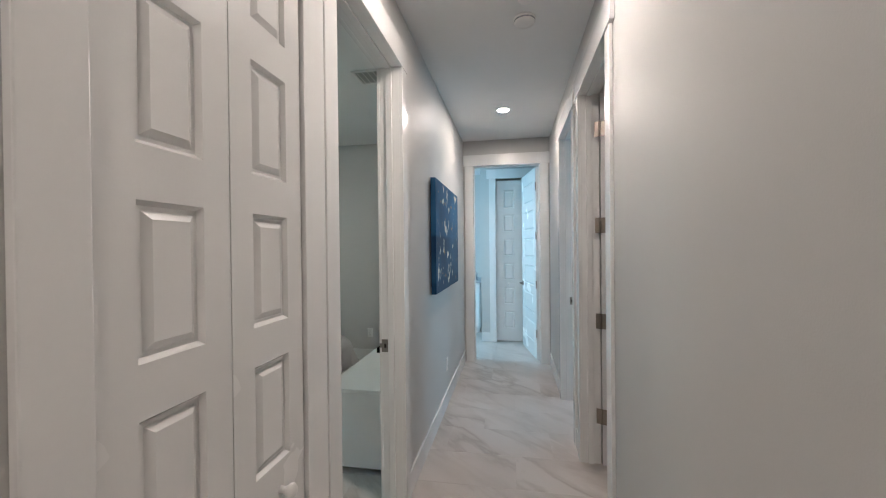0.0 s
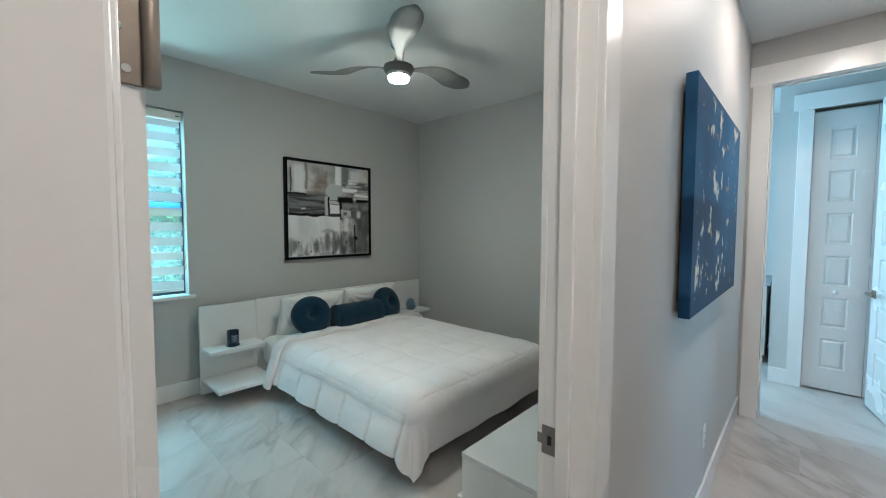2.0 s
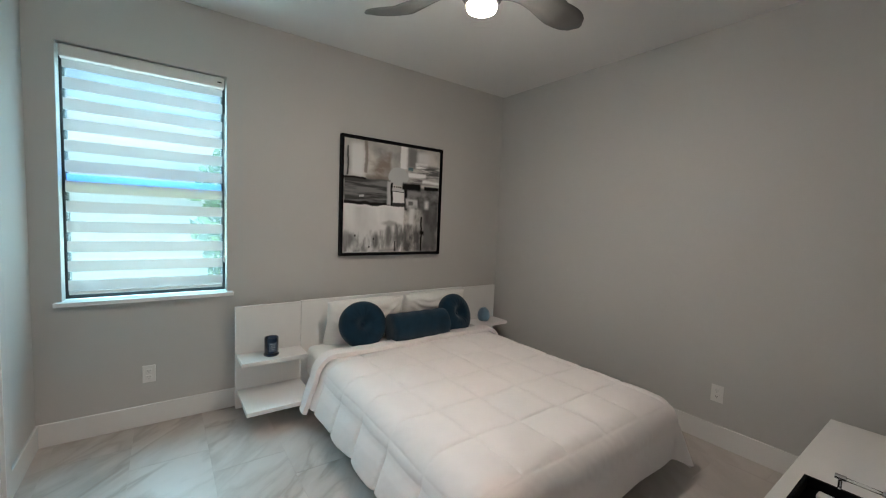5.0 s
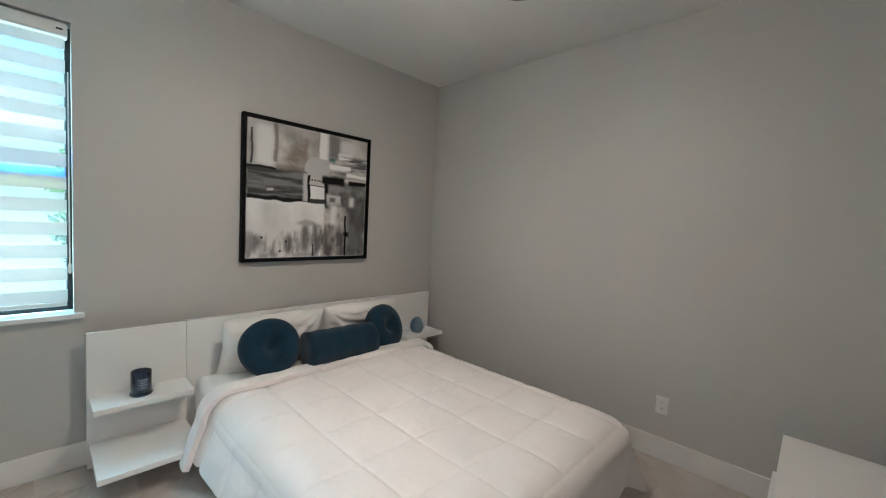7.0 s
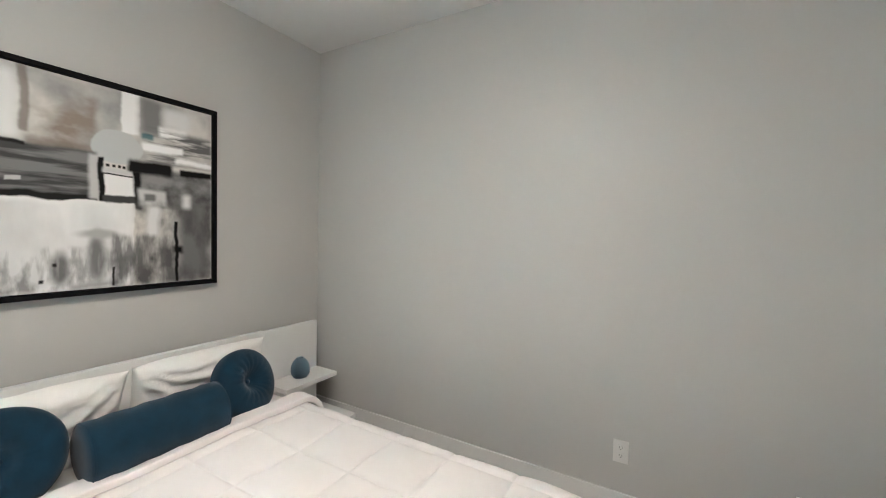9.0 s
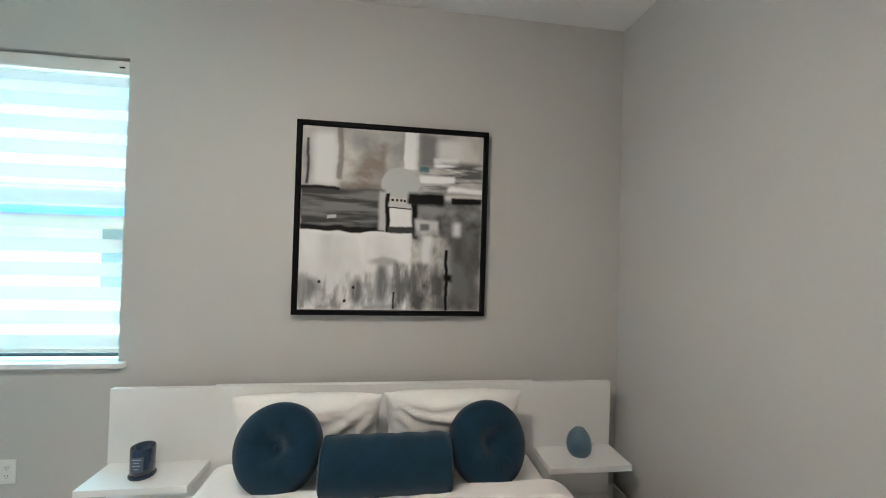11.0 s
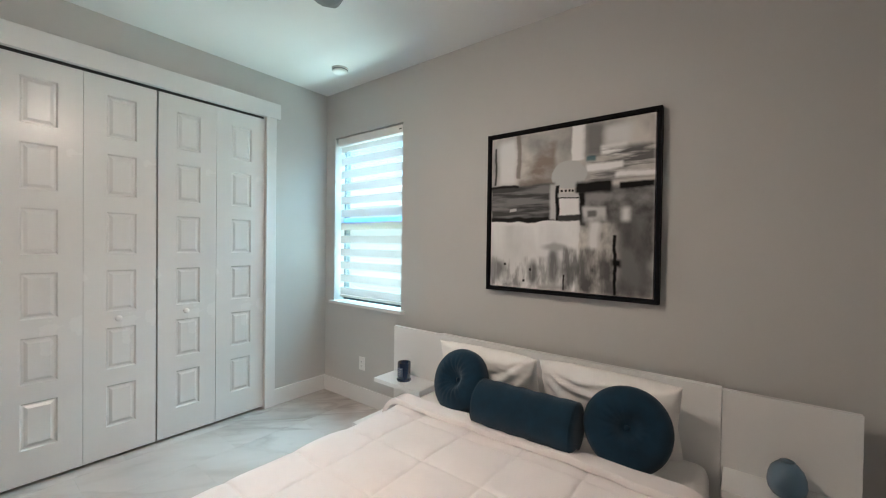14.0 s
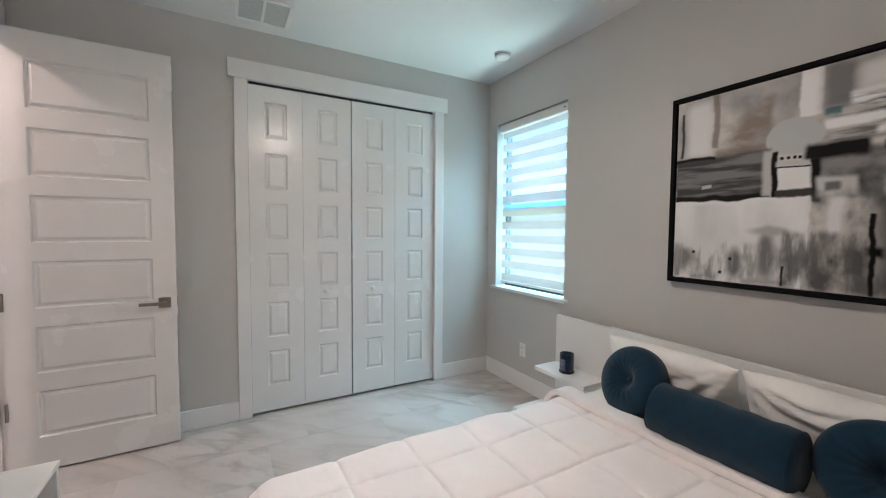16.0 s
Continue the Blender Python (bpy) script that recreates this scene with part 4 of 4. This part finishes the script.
# ---- wall art ----
pic = thing("framed_picture", "black-framed abstract canvas in grey, black and white", "picture", pose(-4.096, 3.277, 1.105, 90, 0, 90))
for q in ((0, 1.012, 0, 0.022), (0, 1.012, 0.984, 1.006), (0, 0.022, 0.022, 0.984), (0.99, 1.012, 0.022, 0.984)):
    part("frame", blk(q[0], q[1], q[2], q[3], 0.0, 0.045, 0.002), BLACK, pic, "slim black frame")
cv = part("canvas", moved(blk(0, 1, 0, 1, 0.0, 0.03), Matrix.Identity(4)), abstract_art(), pic)
cv.scale, cv.location = (0.955, 0.95, 1), (0.0285, 0.028, 0.004)
pt = thing("canvas_painting", "frameless dark blue canvas with white blossoms on the hallway wall", "painting", pose(-0.688, 3.145, 1.100, 90, 0, 90))
cv = part("canvas", blk(0, 1, 0, 1, 0.012, 0.050, 0.003), blossom_art(), pt)
cv.scale = (1.165, 0.870, 1)
part("stretcher", blk(0.05, 1.1, 0.05, 0.82, -0.002, 0.014), BARK, pt)


# ---- dresser, television, sound bar ----
dr = thing("tv_dresser", "low white dresser with an open shelf above wide drawers", "dresser", pose(0, 0, 0))
part("top", blk(-1.315, -0.845, 2.695, 4.755, 0.515, 0.535, 0.003), LACQUER, dr)
for y0, y1 in ((2.695, 2.715), (4.735, 4.755), (3.715, 3.735)):
    part("side_panel", blk(-1.31, -0.845, y0, y1, 0.028, 0.515, 0.002), LACQUER, dr)
part("back_panel", blk(-0.865, -0.847, 2.715, 4.735, 0.06, 0.515), LACQUER, dr)
part("shelf", blk(-1.30, -0.865, 2.715, 4.735, 0.35, 0.368), LACQUER, dr)
# Plinth takes a near-black colour for the shade under the dresser.
part("plinth", blk(-1.27, -0.87, 2.74, 4.71, 0.0, 0.06), DARK, dr, "recessed plinth coloured dark as the gap beneath")
part("bottom_panel", blk(-1.30, -0.866, 2.716, 4.734, 0.06, 0.069), LACQUER, dr)
for y0, y1 in ((2.697, 3.722), (3.728, 4.753)):
    part("drawer", blk(-1.338, -1.312, y0, y1, 0.07, 0.348, 0.003), LACQUER, dr)
tv = thing("television", "black flat television mounted on the wall", "television", pose(0, 0, 0))
part("screen", blk(-0.888, -0.882, 3.105, 4.395, 1.21, 1.935), SCREEN, tv, "glossy black screen")
part("case", blk(-0.882, -0.845, 3.095, 4.405, 1.195, 1.945, 0.006), BLACK, tv)
part("bezel", blk(-0.89, -0.882, 3.095, 4.405, 1.195, 1.208, 0.001), BLACK, tv)
part("bracket", blk(-0.845, -0.81, 3.5, 3.95, 1.35, 1.75), BLACK, tv)
sb = thing("sound_bar", "black rounded sound bar on the wall below the television", "sound bar", pose(0, 0, 0))
part("body", blk(-0.895, -0.83, 3.36, 4.18, 1.055, 1.175, 0.018), BLACK, sb)
part("grille", blk(-0.897, -0.8945, 3.40, 4.14, 1.135, 1.16), SCREEN, sb)
part("bracket", blk(-0.83, -0.81, 3.6, 3.9, 1.08, 1.15), BLACK, sb)

# ---- ceiling fan ----
fan = thing("ceiling_fan", "silver three-blade ceiling fan with a lit round lamp", "ceiling fan", pose(-2.42, 3.32, 0))
part("canopy", turned([(0.082, 2.79), (0.084, 2.765), (0.076, 2.71), (0.052, 2.65), (0.028, 2.625), (0.018, 2.622)], 40), CHROME, fan, "polished chrome canopy", True)
part("rod", turned([(0.0135, 2.56), (0.0135, 2.63)], 20), CHROME, fan, "", True)
part("motor_housing", turned([(0.02, 2.585), (0.026, 2.575), (0.036, 2.555), (0.062, 2.535), (0.10, 2.52), (0.104, 2.50), (0.092, 2.478), (0.080, 2.468)], 40), BLADE, fan, "", True)
part("lamp_ring", turned([(0.080, 2.468), (0.079, 2.455), (0.072, 2.450)], 40, False), CHROME, fan, "", True)
part("lamp", turned([(0.071, 2.462), (0.071, 2.440), (0.066, 2.430), (0.040, 2.424), (0.001, 2.422)], 40), LAMP_FAN, fan, "glowing frosted lamp", True)


def blade_mesh():
    bm, n, rows = bmesh.new(), 16, []
    for i in range(n + 1):
        f = i / n
        rad = 0.09 + 0.60 * f
        grow = min(1.0, f / 0.62)
        half = 0.024 + 0.060 * grow * grow * (3 - 2 * grow)
        half *= max(0.03, 1 - max(0.0, (f - 0.74) / 0.26) ** 2) ** 0.5
        sweep = -0.035 * math.sin(math.pi * f) + 0.02 * f
        lift = 2.520 + 0.030 * math.sin(math.pi * min(1.0, f * 1.6)) + 0.035 * f
        tilt = radians(-17 + 7 * f)
        row = []
        for top in (1, -1):
            for k in (-1, -0.5, 0, 0.5, 1)[::top]:
                wv = k * half
                row.append(bm.verts.new((rad, sweep + wv * math.cos(tilt), lift + wv * math.sin(tilt) + top * 0.0045 * (1 - 0.8 * k * k))))
        rows.append(row)
    for a, c in zip(rows, rows[1:]):
        for j in range(10):
            bm.faces.new((a[j], a[(j + 1) % 10], c[(j + 1) % 10], c[j]))
    bm.faces.new(rows[0]), bm.faces.new(rows[-1][::-1])
    return bm


for ang in (-35, 85, 205):
    part("blade", moved(blade_mesh(), Matrix.Rotation(radians(ang), 4, "Z")), BLADE, fan, "", True)


# ---- small fixtures ----
def detector(name, x, y, r, label):
    t = thing(name, label, "smoke detector", pose(x, y, H))
    part("base", turned([(r * 1.05, 0), (r * 1.05, -0.008), (r, -0.01)], 36), PLASTIC, t, "", True)
    part("body", turned([(r * 0.97, -0.01), (r * 0.97, -0.022), (r * 0.85, -0.032), (r * 0.4, -0.036), (0.001, -0.036)], 36), PLASTIC, t, "", True)
    part("vent_ring", turned([(r * 0.99, -0.012), (r * 0.99, -0.020)], 36), STONE, t)


detector("smoke_detector", -3.80, 2.05, 0.062, "round white smoke detector on the bedroom ceiling")
detector("smoke_detector", 0.0, 2.655, 0.062, "round white smoke detector on the hallway ceiling")
detector("smoke_detector", 0.0, 2.43, 0.045, "small round white sensor on the hallway ceiling")


def can_light(x, y):
    t = thing("recessed_light", "lit round recessed ceiling light with a white ring", "ceiling light", pose(x, y, H))
    part("ring", turned([(0.052, -0.002), (0.054, -0.007), (0.068, -0.006), (0.072, 0)], 36, False), PLASTIC, t, "", True)
    part("diffuser", turned([(0.054, 0.0), (0.054, -0.005), (0.001, -0.006)], 36), LAMP_CAN, t, "glowing diffuser", True)


can_light(-0.16, 4.17)
can_light(-0.14, 1.9)
# Unseen fitting, added to brighten the near end of the hallway.
can_light(-0.14, -0.7)


def vent(name, x0, x1, y0, y1, n, label, along):
    t = thing(name, label, "air vent", pose(0, 0, 0))
    z0, z1, f = H - 0.012, H, 0.022
    for q in ((x0, x1, y0, y0 + f), (x0, x1, y1 - f, y1), (x0, x0 + f, y0 + f, y1 - f), (x1 - f, x1, y0 + f, y1 - f)):
        part("frame", blk(*q, z0, z1, 0.002), PLASTIC, t)
    part("backing", blk(x0 + f, x1 - f, y0 + f, y1 - f, H - 0.003, H - 0.001), FILTER, t)
    for k in range(n):
        if along == "x":
            c = y0 + f + (y1 - y0 - 2 * f) * (k + 0.5) / n
            bm = moved(blk(x0 + f, x1 - f, -0.013, 0.013, -0.001, 0.001), pose(0, c, H - 0.012, 38))
        else:
            c = x0 + f + (x1 - x0 - 2 * f) * (k + 0.5) / n
            bm = moved(blk(-0.013, 0.013, y0 + f, y1 - f, -0.001, 0.001), pose(c, 0, H - 0.012, 0, 38))
        part("slat", bm, PLASTIC, t)


vent("supply_vent", -1.27, -0.97, 3.085, 3.325, 6, "white slatted supply air vent in the ceiling", "y")
vent("return_vent", -2.26, -1.93, 1.60, 1.935, 0, "white return air grille with two grey filter fields", "x")
part("divider", blk(-2.103, -2.087, 1.622, 1.913, H - 0.011, H - 0.002), PLASTIC, bpy.data.objects["return_vent"])


def outlet(m, label):
    t = thing("wall_outlet", label, "wall outlet", m)
    part("plate", blk(-0.036, 0.036, -0.006, 0, -0.058, 0.058, 0.003), PLASTIC, t)
    for z in (-0.02, 0.02):
        s = part("socket", blk(-0.016, 0.016, -0.0085, -0.004, z - 0.014, z + 0.014, 0.002), PLASTIC, t)
        for x in (-0.006, 0.006):
            part("slot", blk(x - 0.0012, x + 0.0012, -0.0092, -0.008, z - 0.002, z + 0.006), DARK, s)
        part("slot", blk(-0.002, 0.002, -0.0092, -0.008, z - 0.010, z - 0.006), DARK, s)


outlet(pose(-4.10, 2.005, 0.345, 0, 0, 90), "white double wall outlet below the window")
outlet(pose(-1.905, 5.10, 0.35), "white double wall outlet on the plain wall")
outlet(pose(-0.69, 3.86, 0.37, 0, 0, 90), "white double wall outlet in the hallway")

# ---- tray on the dresser ----
tray = thing("tray", "black rectangular tray with acrylic side handles", "tray", pose(-1.11, 3.75, 0.535))
part("bottom", blk(-0.145, 0.145, -0.20, 0.20, 0.0, 0.006), BLACK, tray)
for q in ((-0.145, -0.135, -0.20, 0.20), (0.135, 0.145, -0.20, 0.20), (-0.135, 0.135, -0.20, -0.19), (-0.135, 0.135, 0.19, 0.20)):
    part("rim", blk(*q, 0.0, 0.045, 0.001), BLACK, tray)
for y in (-0.195, 0.195):
    h = part("handle", moved(turned([(0.006, -0.06), (0.006, 0.06)], 14), pose(0, y, 0.085, 0, 90, 0)), ACRYLIC, tray, "clear acrylic handle bar", True)
    for x in (-0.055, 0.055):
        part("post", moved(turned([(0.006, 0.045), (0.006, 0.078)], 12), pose(x, y, 0)), CHROME, h)
        part("collar", moved(turned([(0.009, -0.014), (0.009, 0.014)], 14), pose(x, y, 0.085, 0, 90, 0)), CHROME, h)
rm = thing("remote_control", "slim pale grey remote control lying in the tray", "remote control", pose(-1.12, 3.895, 0.541, 0, 0, -4))
part("body", blk(-0.09, 0.09, -0.018, 0.018, 0, 0.016, 0.004), PLASTIC, rm)
part("button", blk(0.06, 0.066, -0.004, 0.004, 0.016, 0.018), DARK, rm)
cd = thing("card", "printed white card lying in the black tray", "card", pose(-1.11, 3.815, 0.541, 0, 0, -10))
part("sheet", blk(-0.07, 0.07, -0.025, 0.025, 0, 0.012, 0.001), PLASTIC, cd)
part("print_bar", blk(-0.05, 0.05, -0.008, 0.008, 0.012, 0.0125), DARK, cd)

# ---- vanity in the end room ----
va = thing("vanity", "white bathroom vanity with a grey stone top", "vanity", pose(0, 0, 0))
part("body", blk(-2.0, -0.62, 6.80, 7.45, 0.1, 0.84), LACQUER, va)
part("toe_kick", blk(-2.0, -0.64, 6.87, 7.45, 0, 0.1), LACQUER, va)
for k in range(4):
    x0 = -0.625 - 0.34 * (k + 1)
    part("cabinet_door", blk(x0, x0 + 0.33, 6.778, 6.80, 0.12, 0.64, 0.003), LACQUER, va)
    part("drawer", blk(x0, x0 + 0.33, 6.778, 6.80, 0.655, 0.825, 0.003), LACQUER, va)
part("worktop", blk(-2.0, -0.59, 6.77, 7.6, 0.84, 0.872, 0.004), STONE, va)
fc = thing("faucet", "chrome basin faucet on the vanity top", "faucet", pose(-0.70, 7.05, 0.872))
part("spout", moved(turned([(0.014, 0), (0.014, 0.12), (0.012, 0.125)], 16), Matrix.Identity(4)), CHROME, fc, "", True)
part("nozzle", blk(-0.012, 0.012, -0.11, 0.0, 0.105, 0.122, 0.004), CHROME, fc)

# ---- floor tiles ----
TL, TW, G = 0.75, 0.375, 0.0014
whole = mesh_of("tile", blk(G / 2, TL - G / 2, G / 2, TW - G / 2, -0.008, 0.0, 0.0006), TILE)
count = 0
for k in range(-10, 16):
    y0 = 1.925 + TW * k
    x0 = (-0.57 + 0.25 * k) % TL - 4.5 - TL
    while x0 < 1.3:
        inside = (-4.2 < x0 + TL and x0 < -0.7 and 1.2 < y0 + TW and y0 < 5.2) or (-0.8 < x0 + TL and x0 < 0.6 and y0 + TW > -1.6 and y0 < 7.0) or (-2.3 < x0 + TL and x0 < 0.6 and 5.3 < y0 + TW and y0 < 7.7) or (0.5 < x0 + TL and x0 < 1.3 and 1.9 < y0 and y0 < 4.8)
        if inside:
            ob = new("tile", whole)
            ob.location, ob.parent = (x0, y0, 0), floor
        x0 += TL
